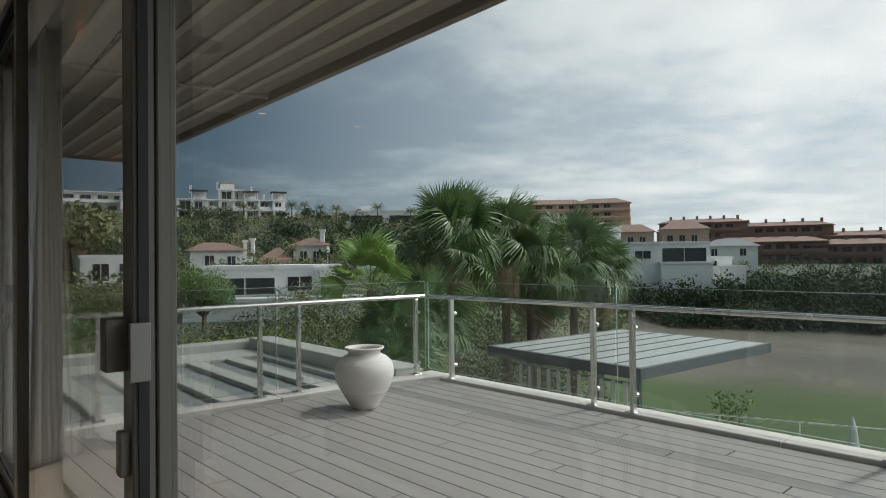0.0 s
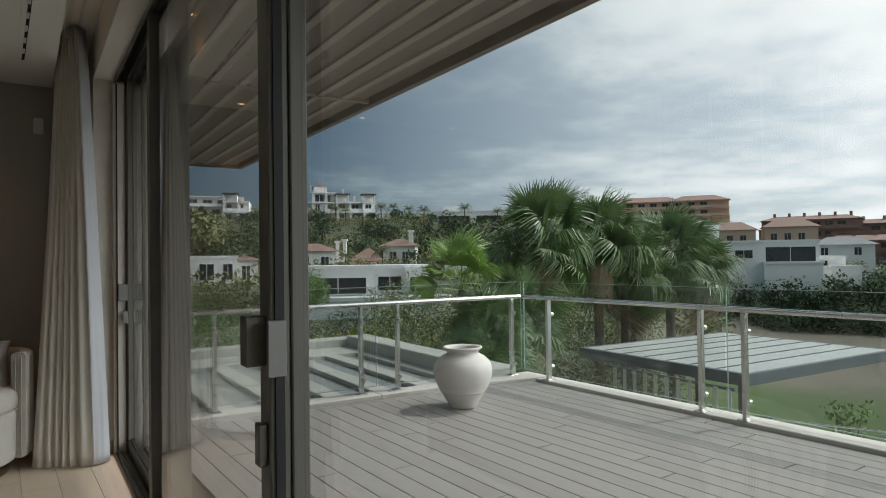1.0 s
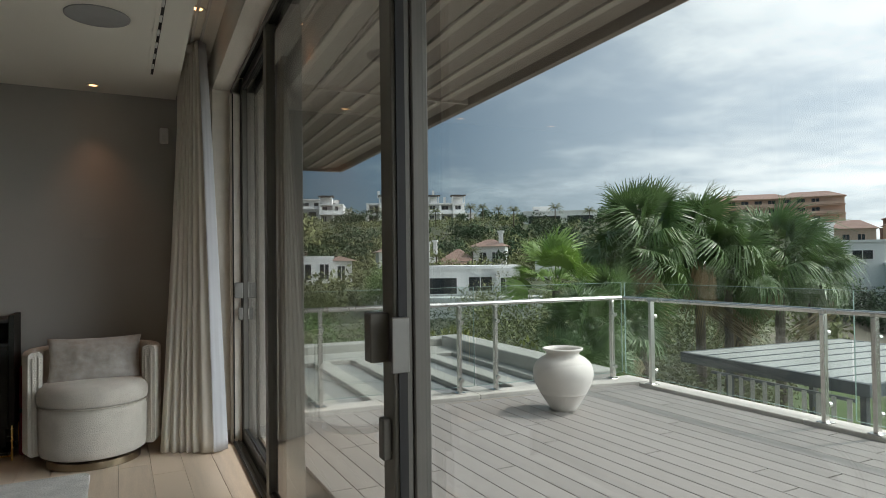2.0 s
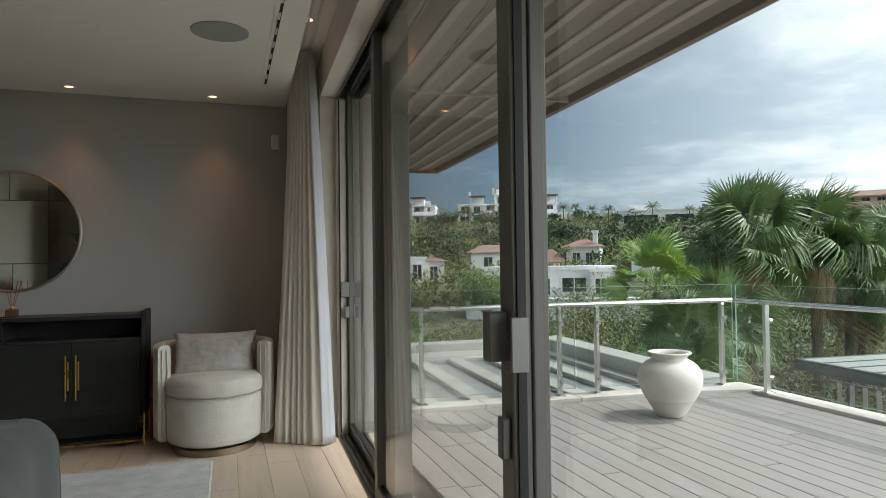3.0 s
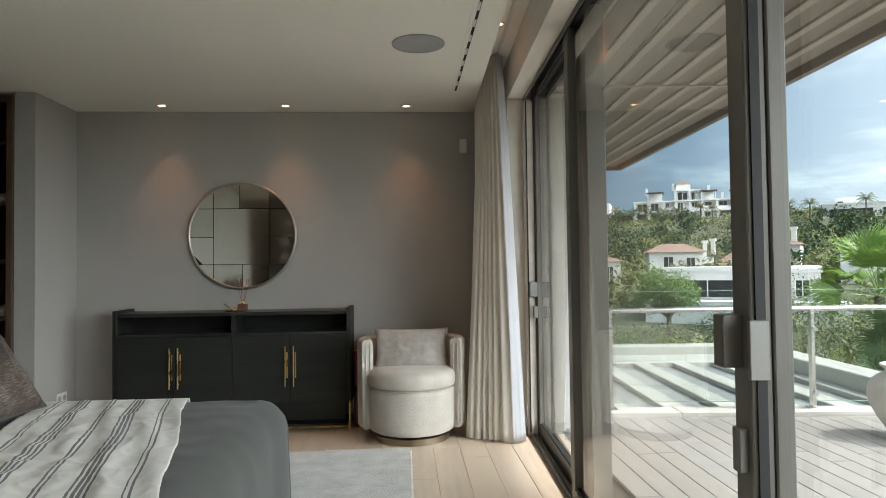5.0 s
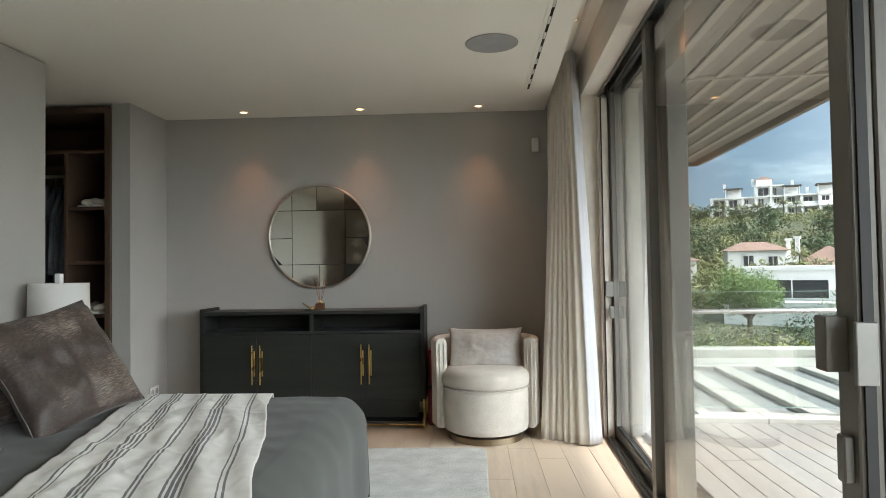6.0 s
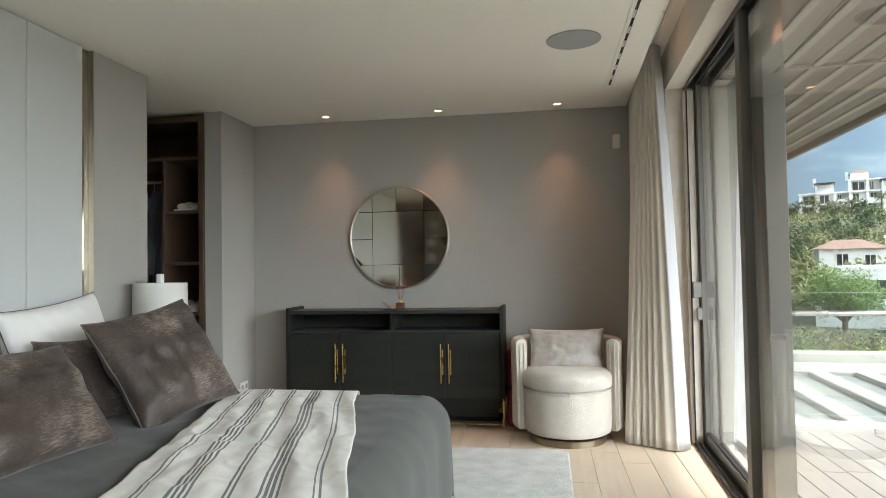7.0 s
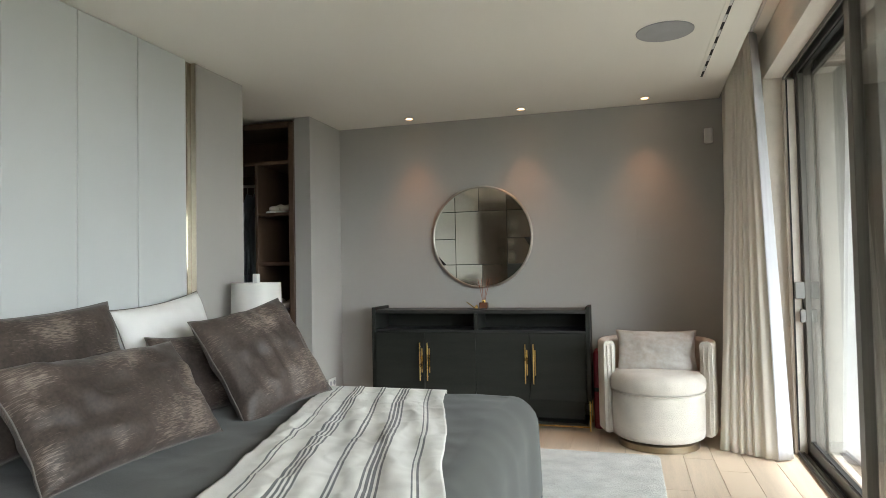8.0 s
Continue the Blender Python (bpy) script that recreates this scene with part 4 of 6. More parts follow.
throw()
T = BED["top"]
pillow("pillow", 0.70, 0.52, 0.17, leaning(-3.11, 3.52, T + 0.32, 90, 16, 6), M_WHITECLOTH, "white cotton pillow with grey piping against the headboard", 3, M_PIPING, group="white pillows")
pillow("pillow", 0.70, 0.52, 0.17, leaning(-3.11, 2.55, T + 0.28, 90, 18), M_WHITECLOTH, "white cotton pillow with grey piping against the headboard", 8, M_PIPING, group="white pillows")
pillow("cushion", 0.84, 0.56, 0.17, leaning(-2.93, 2.58, T + 0.31, 90, 20, 2), M_SATIN, "brown satin cushion with silver piping, at the back", 5, M_PIPING, 0.008, "cushion", "brown satin cushions")
pillow("cushion", 0.52, 0.44, 0.15, leaning(-2.87, 3.42, T + 0.19, 84, 24, -2), M_SATIN, "small brown satin cushion behind a larger one", 11, M_PIPING, 0.008, "cushion", "brown satin cushions")
pillow("cushion", 0.62, 0.62, 0.20, leaning(-2.56, 3.56, T + 0.255, 70, 32, 10), M_SATIN, "square brown satin cushion leaning at the far edge", 14, M_PIPING, 0.014, "cushion", "brown satin cushions")
pillow("cushion", 0.89, 0.49, 0.21, leaning(-2.62, 2.62, T + 0.20, 88, 36, 0), M_SATIN, "long brown satin cushion lying in front", 17, M_PIPING, 0.014, "cushion", "brown satin cushions")


# ---- bedside ----
def bedside(y):
    ns = empty("nightstand", "dark stained oak nightstand beside the bed", "nightstand", (-3.06, y, 0), 0, "nightstands")
    part("body", box(-0.20, 0.20, -0.17, 0.17, 0.08, 0.56, 0.006), M_STAINOAK, ns)
    part("top", box(-0.21, 0.21, -0.18, 0.18, 0.561, 0.585, 0.004), M_STAINTOP, ns)
    part("drawer", box(0.2005, 0.212, -0.16, 0.16, 0.32, 0.54, 0.003), M_STAINOAK, ns)
    part("drawer_pull", box(0.2125, 0.222, -0.04, 0.04, 0.425, 0.435, 0.002), M_GOLD, ns)
    for sx in (-0.18, 0.18):
        for sy in (-0.15, 0.15):
            part("leg", box(sx - 0.012, sx + 0.012, sy - 0.012, sy + 0.012, 0, 0.08), M_GOLD, ns)
    lamp = empty("table_lamp", "table lamp with white drum shade and crystal finial, unlit", "lamp", (-3.10, y, 0.585), 0, "bedside lamps")
    part("foot", lathe([(0.075, 0.0), (0.08, 0.004), (0.08, 0.02), (0.07, 0.026), (0.02, 0.03)], 32), M_GOLD, lamp, smooth=True)
    part("stem", lathe([(0.018, 0.026), (0.045, 0.08), (0.055, 0.16), (0.045, 0.24), (0.02, 0.30), (0.014, 0.40)], 28), M_CRYSTAL, lamp, smooth=True)
    sh = bmesh.new()
    seg = 48
    outer = []
    for z, k in ((0.40, 1.0), (0.405, 1.01), (0.652, 0.985), (0.655, 0.98), (0.655, 0.965), (0.41, 0.985), (0.40, 0.985)):
        outer.append([sh.verts.new((0.165 * k * math.cos(2 * math.pi * i / seg), 0.165 * k * math.sin(2 * math.pi * i / seg), z)) for i in range(seg)])
    for a, b in zip(outer, outer[1:]):
        for i in range(seg):
            sh.faces.new((a[i], a[(i + 1) % seg], b[(i + 1) % seg], b[i]))
    part("shade", sh, M_SHADE, lamp, "white fabric drum shade", smooth=True)
    part("spider", box(-0.155, 0.155, -0.004, 0.004, 0.63, 0.635), M_FRAMERING, lamp)
    part("finial", box(-0.018, 0.018, -0.018, 0.018, 0.64, 0.715, 0.005, 2), M_CRYSTAL, lamp, "clear crystal block finial")


bedside(4.34)
bedside(1.78)

# ---- rug ----
bm = bmesh.new()
add_box(bm, -3.05, -0.515, 1.15, 5.13, 0.0, 0.022, 0.0)
ed = [e for e in bm.edges if abs(e.verts[0].co.z - e.verts[1].co.z) > 0.01]
bmesh.ops.bevel(bm, geom=ed, offset=0.05, segments=5, affect="EDGES", profile=0.5)
ed = [e for e in bm.edges if e.verts[0].co.z > 0.02 and e.verts[1].co.z > 0.02 and e.is_manifold]
bmesh.ops.bevel(bm, geom=ed, offset=0.009, segments=2, affect="EDGES", profile=0.5)
rug = tagged(finish("rug", bm, M_RUG), "soft silver-grey pile rug under the bed", "rug")
rug.matrix_world = pose(0, 0, 0.001)

# ---- sideboard ----
SX0, SX1, SY0, SY1 = -2.85, -0.99, 5.745, 6.08
side = empty("sideboard", "black-stained oak sideboard with brass pulls and open niches", "sideboard")
for a in (SX0, SX1 - 0.032):
    part("side_panel", box(a, a + 0.032, SY0, SY1, 0.215, 0.982, 0.002), M_STAINOAK, side)
part("top", box(SX0 + 0.033, SX1 - 0.033, SY0 + 0.004, SY1, 0.930, 0.958, 0.002), M_STAINTOP, side)
part("niche_floor", box(SX0 + 0.033, SX1 - 0.033, SY0 + 0.01, SY1 - 0.012, 0.772, 0.792), M_STAINTOP, side)
part("back_panel", box(SX0 + 0.033, SX1 - 0.033, SY1 - 0.011, SY1, 0.22, 0.929), M_STAINOAK, side)
midx = (SX0 + SX1) / 2
part("divider", box(midx - 0.016, midx + 0.016, SY0 + 0.012, SY1 - 0.012, 0.793, 0.929, 0.002), M_STAINOAK, side)
part("bottom", box(SX0 + 0.033, SX1 - 0.033, SY0 + 0.01, SY1 - 0.012, 0.215, 0.235), M_STAINOAK, side)
part("plinth_panel", box(SX0 + 0.06, SX1 - 0.06, SY0 + 0.10, SY0 + 0.115, 0.07, 0.213), M_STAINOAK, side)
inner = (SX1 - SX0 - 0.066)
for k in range(4):
    a = SX0 + 0.033 + inner * k / 4
    b = a + inner / 4
    door = part("door", box(a + 0.002, b - 0.002, SY0 - 0.010, SY0 + 0.009, 0.237, 0.770, 0.002), M_STAINOAK, side)
    x = b - 0.033 if k % 2 == 0 else a + 0.033
    part("handle", tube((x, SY0 - 0.038, 0.365), (x, SY0 - 0.038, 0.685), 0.0048, 12), M_GOLD, door, "long brass bar pull")
    part("pull_plate", box(x + 0.006, x + 0.016, SY0 - 0.0125, SY0 - 0.0102, 0.43, 0.635), M_GOLD, door, "brass back plate")
    for z in (0.40, 0.65):
        part("standoff", tube((x, SY0 - 0.034, z), (x, SY0 - 0.010, z), 0.0025, 8), M_GOLD, door)
for x in (SX0 + 0.008, SX1 - 0.016, midx):
    part("leg", box(x, x + 0.009, SY0 - 0.004, SY0 + 0.006, 0, 0.236), M_GOLD, side)
    part("leg", box(x, x + 0.009, SY1 - 0.012, SY1 - 0.002, 0, 0.214), M_GOLD, side)
part("foot_bar", box(SX0 + 0.018, SX1 - 0.017, SY0 - 0.003, SY0 + 0.005, 0.028, 0.038), M_GOLD, side)
part("lower_shelf", box(SX0 + 0.03, SX1 - 0.03, SY0 + 0.006, SY1 - 0.02, 0.040, 0.058), M_STAINOAK, side)

# reed diffuser on the sideboard
dif = empty("reed_diffuser", "copper and amber glass reed diffuser on the sideboard", "diffuser", (-1.875, 5.88, 0.958))
part("bottle", box(-0.036, 0.036, -0.03, 0.03, 0.004, 0.058, 0.008, 2), M_AMBER, dif, "amber glass bottle")
part("collar", tube((0, 0, 0.058), (0, 0, 0.078), 0.016, 16), M_GOLD, dif)
for dx, dy in ((-0.05, 0.01), (-0.012, -0.02), (0.035, 0.0), (0.055, 0.02)):
    part("reed", tube((0, 0, 0.03), (dx, dy, 0.26), 0.0022, 6), M_REED, dif)
tray = empty("snuffer_tray", "small dark tray with a candle snuffer", "tray", (-1.935, 5.86, 0.958))
part("dish", lathe([(0.05, 0.0), (0.075, 0.002), (0.08, 0.010), (0.074, 0.010), (0.05, 0.005), (0.01, 0.004)], 32), M_STAINTOP, tray, smooth=True)
part("snuffer", tube((-0.015, 0, 0.012), (-0.085, 0.0, 0.062), 0.004, 8), M_GOLD, tray)
part("bell", lathe([(0.016, 0.008), (0.014, 0.02), (0.006, 0.034), (0.002, 0.036)], 16), M_GOLD, tray, smooth=True)

# burgundy case between sideboard and chair
case = empty("folded_case", "burgundy leather case standing between sideboard and chair", "case", (-0.90, 5.93, 0))
part("shell", box(-0.075, 0.07, -0.10, 0.14, 0.0, 0.62, 0.02, 3), M_BURGUNDY, case)
part("strap", box(-0.076, 0.071, -0.104, -0.10, 0.30, 0.33), M_BLACK, case)


# ---- round mirror ----
def round_mirror(cx, cy, cz, R):
    ob = empty("wall_mirror", "round mirror of antique mirror tiles with a slim silver rim", "mirror", (cx, cy, cz))
    part("rim", cord([Vector((R * math.cos(2 * math.pi * k / 72), R * math.sin(2 * math.pi * k / 72), 0)) for k in range(72)], 0.011, 8), M_FRAMERING, ob, smooth=True)
    ob.children[-1].matrix_basis = pose(0, -0.018, 0, 90, 0, 0)
    bmb = lathe([(R - 0.004, 0.0), (R - 0.004, 0.012), (0.01, 0.012)], 64)
    b = part("backing", bmb, M_STAINOAK, ob)
    b.matrix_basis = pose(0, -0.002, 0, 90, 0, 0)
    rows = [(-1, -0.545), (-0.545, 0.515), (0.515, 1)]
    rnd = random.Random(4)
    for r0, r1 in rows:
        cols = [-1, -0.54, 0.51, 1]
        cells = []
        for a, c in zip(cols, cols[1:]):
            outer = (a == -1 or c == 1)
            if r0 == -0.545 and outer:
                cells += [(a, c, r0, -0.03), (a, c, -0.03, r1)]
            elif r0 != -0.545 and not outer:
                mid_ = -0.05 if r1 == 1 else 0.0
                cells += [(a, mid_, r0, r1), (mid_, c, r0, r1)]
            else:
                cells.append((a, c, r0, r1))
        for a, c, d, e in cells:
            bm = bmesh.new()
            bmesh.ops.create_circle(bm, cap_ends=True, segments=72, radius=R - 0.010)
            g = 0.0026
            for co, no in (((a * R + g, 0, 0), (-1, 0, 0)), ((c * R - g, 0, 0), (1, 0, 0)), ((0, d * R + g, 0), (0, -1, 0)), ((0, e * R - g, 0), (0, 1, 0))):
                bmesh.ops.bisect_plane(bm, geom=bm.verts[:] + bm.edges[:] + bm.faces[:], plane_co=co, plane_no=no, clear_outer=True)
            if not bm.faces:
                bm.free()
                continue
            ex = bmesh.ops.extrude_face_region(bm, geom=bm.faces[:])
            bmesh.ops.translate(bm, vec=(0, 0, 0.004), verts=[v for v in ex["geom"] if isinstance(v, bmesh.types.BMVert)])
            bmesh.ops.recalc_face_normals(bm, faces=bm.faces)
            t = part("mirror_tile", bm, M_SILVER, ob)
            big = (d == -0.545 and a == -0.54)
            k = 0.15 if big else 2.2
            t.matrix_basis = pose(0, -0.016, 0, 90 + rnd.uniform(-k, k) * 0.5, 0, 0) @ pose(0, 0, 0, 0, rnd.uniform(-k, k) * 0.5, 0)
    return ob


round_mirror(-1.925, FAR_Y, 1.585, 0.447)


# ---- swivel tub chair ----
def tub_chair(cx, cy):
    ob = empty("swivel_chair", "cream boucle swivel tub chair on a bronze plinth ring", "armchair", (cx, cy, 0))
    FRONT = (0, -0.055, 0)
    part("plinth_ring", lathe([(0.278, 0.0), (0.284, 0.002), (0.284, 0.046), (0.280, 0.048), (0.05, 0.048)], 56, FRONT), M_PLINTH, ob, "satin bronze plinth ring")
    smooth_by_angle(ob.children[-1])
    part("drum", lathe([(0.20, 0.064), (0.292, 0.066), (0.318, 0.080), (0.328, 0.115), (0.331, 0.36), (0.327, 0.385), (0.312, 0.395), (0.05, 0.396)], 64, FRONT), M_BOUCLE, ob, smooth=True)
    part("seat_cushion", lathe([(0.05, 0.397), (0.305, 0.398), (0.330, 0.408), (0.339, 0.43), (0.341, 0.468), (0.335, 0.498), (0.316, 0.522), (0.275, 0.536), (0.16, 0.544), (0.03, 0.546)], 64, FRONT), M_BOUCLE, ob, smooth=True)
    part("welt", cord([Vector((0.334 * math.cos(2 * math.pi * k / 64), -0.055 + 0.334 * math.sin(2 * math.pi * k / 64), 0.3975)) for k in range(64)], 0.005, 6), M_LINENCREAM, ob, smooth=True)
    # curved back with arms that run forward
    bm = bmesh.new()
    def path(u):
        """Plan curve from one arm end round the back to the other, u from -1 to 1, with its outward normal."""
        a = u * radians(118)
        rx, ry = 0.375, 0.345
        return Vector((rx * math.sin(a), ry * math.cos(a) + 0.02, 0)), Vector((math.sin(a), math.cos(a), 0))
    prof = []
    thick, zb, zt, r = 0.088, 0.085, 0.755, 0.030
    for k in range(7):
        a = math.pi / 2 * k / 6
        prof.append((thick / 2 - r + r * math.sin(a), zt - r + r * math.cos(a)))
    prof = prof + [(thick / 2, zb + 0.02), (thick / 2 - 0.02, zb)] + [(-thick / 2 + 0.02, zb), (-thick / 2, zb + 0.02)]
    for k in range(6, -1, -1):
        a = math.pi / 2 * k / 6
        prof.append((-(thick / 2 - r + r * math.sin(a)), zt - r + r * math.cos(a)))
    rings = []
    N = 56
    for i in range(N + 1):
        u = i / N * 2 - 1
        p, nrm = path(u)
        rings.append([bm.verts.new(p + nrm * o + Vector((0, 0, z))) for o, z in prof])
    for a, b in zip(rings, rings[1:]):
        for k in range(len(prof)):
            bm.faces.new((a[k], a[(k + 1) % len(prof)], b[(k + 1) % len(prof)], b[k]))
    bm.faces.new(rings[0][::-1])
    bm.faces.new(rings[-1])
    bmesh.ops.recalc_face_normals(bm, faces=bm.faces)
    part("backrest", bm, M_BOUCLE, ob)
    smooth_by_angle(ob.children[-1], 50)
    for s in (-1, 1):
        p, nrm = path(s)
        for o in (-0.018, 0.018):
            q = p + nrm * o + Vector((0, -0.004, 0))
            t = Vector((nrm.y, -nrm.x, 0)) * s * 0.003
            part("seam", tube(q + t + Vector((0, 0, zb + 0.02)), q + t + Vector((0, 0, zt - 0.035)), 0.0045, 6), M_LINENCREAM, ob)
    return ob


tub_chair(-0.505, 5.565)
pillow("cushion", 0.58, 0.335, 0.15, leaning(-0.50, 5.58, 0.545 + 0.115, 0, 20, 0), M_SILK, "champagne silk cushion standing on the boucle chair", 23, None, 0.007, "cushion")


# ---- wall behind: hexagon mirrors, seen in the round mirror ----
def hexagon(x, z, mat):
    ob = empty("hexagon_mirror", "small hexagonal mirror in a dark frame on the wall", "mirror", (x, -2.40, z), 0, "hexagon mirrors")
    for name, r0, y0, y1, m in (("frame", 0.15, 0.001, 0.05, M_STAINOAK), ("glass", 0.115, 0.0505, 0.056, mat)):
        bm = bmesh.new()
        bmesh.ops.create_cone(bm, cap_ends=True, segments=6, radius1=r0, radius2=r0, depth=y1 - y0)
        bmesh.ops.transform(bm, matrix=pose(0, (y0 + y1) / 2, 0, 90, 0, 0), verts=bm.verts)
        part(name, bm, m, ob)


for k in range(3):
    hexagon(-3.36, 1.40 + 0.33 * k, M_SILVER)
    # white faces here stand in for mirror glass that catches light
    hexagon(-2.86, 1.40 + 0.33 * k, M_PLASTIC)

# ---- the valley: ground ----
KNOTS_L = ((0, -5.0), (14, -4.6), (30, -3.2), (45, -2.4), (60, -0.6), (75, 0.9), (100, 4.0), (128, 8.6), (150, 11.0), (200, 15.0), (420, 6.0), (2500, -20.0))
KNOTS_R = ((0, -6.0), (30, -6.3), (68, -6.3), (76, -5.0), (84, -3.2), (100, -2.4), (140, -1.0), (170, 0.4), (200, 4.0), (420, 2.0), (2500, -20.0))


def along(knots, r):
    for (a, za), (b, zb) in zip(knots, knots[1:]):
        if r <= b:
            f = (r - a) / (b - a)
            f = f * f * (3 - 2 * f)
            return za + (zb - za) * f
    return knots[-1][1]


def ground_z(x, y):
    r, a = math.hypot(x, y), math.degrees(math.atan2(x, y))
    f = min(1.0, max(0.0, (abs(a) - 44) / 20))
    f = f * f * (3 - 2 * f)
    z = along(KNOTS_L, r) * (1 - f) + along(KNOTS_R, r) * f
    return z + 0.35 * noise.noise((x * 0.05, y * 0.05, 0)) * min(1, r / 40)


bm = bmesh.new()
layer = bm.loops.layers.float_color.new("cover")
radii = [0.5, 6, 10, 14, 18, 23, 28, 33, 38, 44, 50, 56, 62, 66, 70, 74, 78, 82, 86, 92, 100, 110, 120, 130, 140, 150, 160, 170, 185, 200, 230, 280, 350, 420, 700, 1400, 2500]
seg = 180
rings = [[bm.verts.new((r * math.sin(2 * math.pi * k / seg), r * math.cos(2 * math.pi * k / seg), ground_z(r * math.sin(2 * math.pi * k / seg), r * math.cos(2 * math.pi * k / seg)))) for k in range(seg)] for r in radii]
for a, b in zip(rings, rings[1:]):
    for k in range(seg):
        f = bm.faces.new((a[k], b[k], b[(k + 1) % seg], a[(k + 1) % seg]))
        f.smooth = True
        for lp in f.loops:
            x, y = lp.vert.co.x, lp.vert.co.y
            r, az = math.hypot(x, y), math.degrees(math.atan2(x, y))
            lawn = 1.0 if r < 62 and 54 < az < 140 else 0.0
            n = noise.noise((x * 0.045, y * 0.045, 3))
            earth = 1.0 if 54 < az < 140 and (r + 9 * n) > 44 and r < 74 else 0.0
            earth = max(earth, 0.45 if r > 85 and n > 0.15 else 0.0)
            lp[layer] = (lawn, earth, 0, 1)
bmesh.ops.recalc_face_normals(bm, faces=bm.faces)
setting("ground", bm, M_GROUND, "golf lawn, bare earth and scrubby hillside", "ground")


# ---- foliage ----
def leaf_clumps(centres, size, count, seed, flat=0.75):
    """Vertices and faces of many small leaf blades round the given (x, y, z, radius) centres."""
    rnd = np.random.RandomState(seed)
    vs, fs = [], []
    for cx, cy, cz, R in centres:
        k = max(12, int(count * R * R))
        d = rnd.normal(size=(k, 3))
        d /= np.linalg.norm(d, axis=1)[:, None]
        rad = R * (0.55 + 0.5 * rnd.rand(k) ** 0.6)
        lump = 1 + 0.28 * np.sin(d[:, 0] * 5 + cx) * np.sin(d[:, 1] * 4 + cy) * np.cos(d[:, 2] * 4 + cz)
        p = d * (rad * lump)[:, None] * np.array([1, 1, flat]) + np.array([cx, cy, cz])
        a = rnd.normal(size=(k, 3))
        a /= np.linalg.norm(a, axis=1)[:, None]
        b = np.cross(a, d + 0.4 * rnd.normal(size=(k, 3)))
        b /= np.linalg.norm(b, axis=1)[:, None] + 1e-6
        s = size * (0.5 + rnd.rand(k))[:, None]
        q = np.stack([p - a * s, p + b * s * 0.45, p + a * s, p - b * s * 0.45], 1).reshape(-1, 3)
        n0 = sum(len(v) for v in vs)
        vs.append(q)
        fs.append(np.arange(k * 4).reshape(-1, 4) + n0)
    return np.concatenate(vs), np.concatenate(fs)


def leaf_mesh(name, centres, size, count, seed, mat, parent=None, flat=0.75, label=""):
    v, f = leaf_clumps(centres, size, count, seed, flat)
    me = bpy.data.meshes.new(name)
    me.from_pydata(v.tolist(), [], f.tolist())
    me.materials.append(mat)
    ob = new(name, me)
    if parent:
        ob.parent = parent
    if label:
        ob["label"] = label
    return ob


def polar(az, r):
    return r * math.sin(radians(az)), r * math.cos(radians(az))


rnd = random.Random(7)
centres = []
for _ in range(2400):
    az, r = rnd.uniform(6, 58), rnd.uniform(48, 200)
    x, y = polar(az, r)
    if 36 < r < 58 and 20 < az < 36:
        continue
    R = rnd.uniform(0.6, 1.9) * (1.0 if r < 100 else 0.7)
    centres.append((x, y, ground_z(x, y) + R * 0.25, R))
woods = leaf_mesh("hillside_woods", centres, 0.22, 36, 3, M_WOODS)
tagged(woods, "scrub and trees covering the hillside between villas", "woods", kind="stuff")
centres = []
for _ in range(1000):
    az, r = rnd.uniform(50, 110), rnd.uniform(70, 78)
    x, y = polar(az, r)
    R = rnd.uniform(0.7, 1.6)
    centres.append((x, y, ground_z(x, y) + R * 0.5 + (rnd.uniform(0, 3.8) * (0.6 + 0.5 * noise.noise((x * 0.12, y * 0.12, 9))) if r > 73 else 0.0), R))
for _ in range(420):
    az, r = rnd.uniform(55, 110), rnd.uniform(92, 190)
    x, y = polar(az, r)
    R = rnd.uniform(0.8, 2.0)
    centres.append((x, y, ground_z(x, y) + R * 0.4, R))
lumps = []
for _ in range(150):
    az, r = rnd.uniform(8, 56), rnd.uniform(62, 146)
    if 20 < az < 31 and r < 78:
        continue
    x, y = polar(az, r)
    R = rnd.uniform(1.3, 2.6) * (1.0 if r < 110 else 0.8)
    for _ in range(5):
        lumps.append((x + rnd.uniform(-0.7, 0.7) * R, y + rnd.uniform(-0.7, 0.7) * R, ground_z(x, y) + R * rnd.uniform(0.5, 1.25), R * rnd.uniform(0.4, 0.65)))
tagged(leaf_mesh("hillside_trees", lumps, 0.24, 46, 21, M_DARKWOODS, flat=0.9), "darker rounded trees dotted over the hillside", "trees", kind="stuff")
for _ in range(420):
    az, r = rnd.uniform(57, 100), rnd.uniform(79, 96)
    x, y = polar(az, r)
    R = rnd.uniform(0.8, 1.7)
    if az < 66 and r < 90:
        continue
    centres.append((x, y, ground_z(x, y) + R * 0.45, R))
hedge = leaf_mesh("dark_hedgerow", centres, 0.2, 44, 5, M_DARKWOODS, flat=0.95)
tagged(hedge, "dark trees and hedges beyond the golf lawn", "woods", kind="stuff")


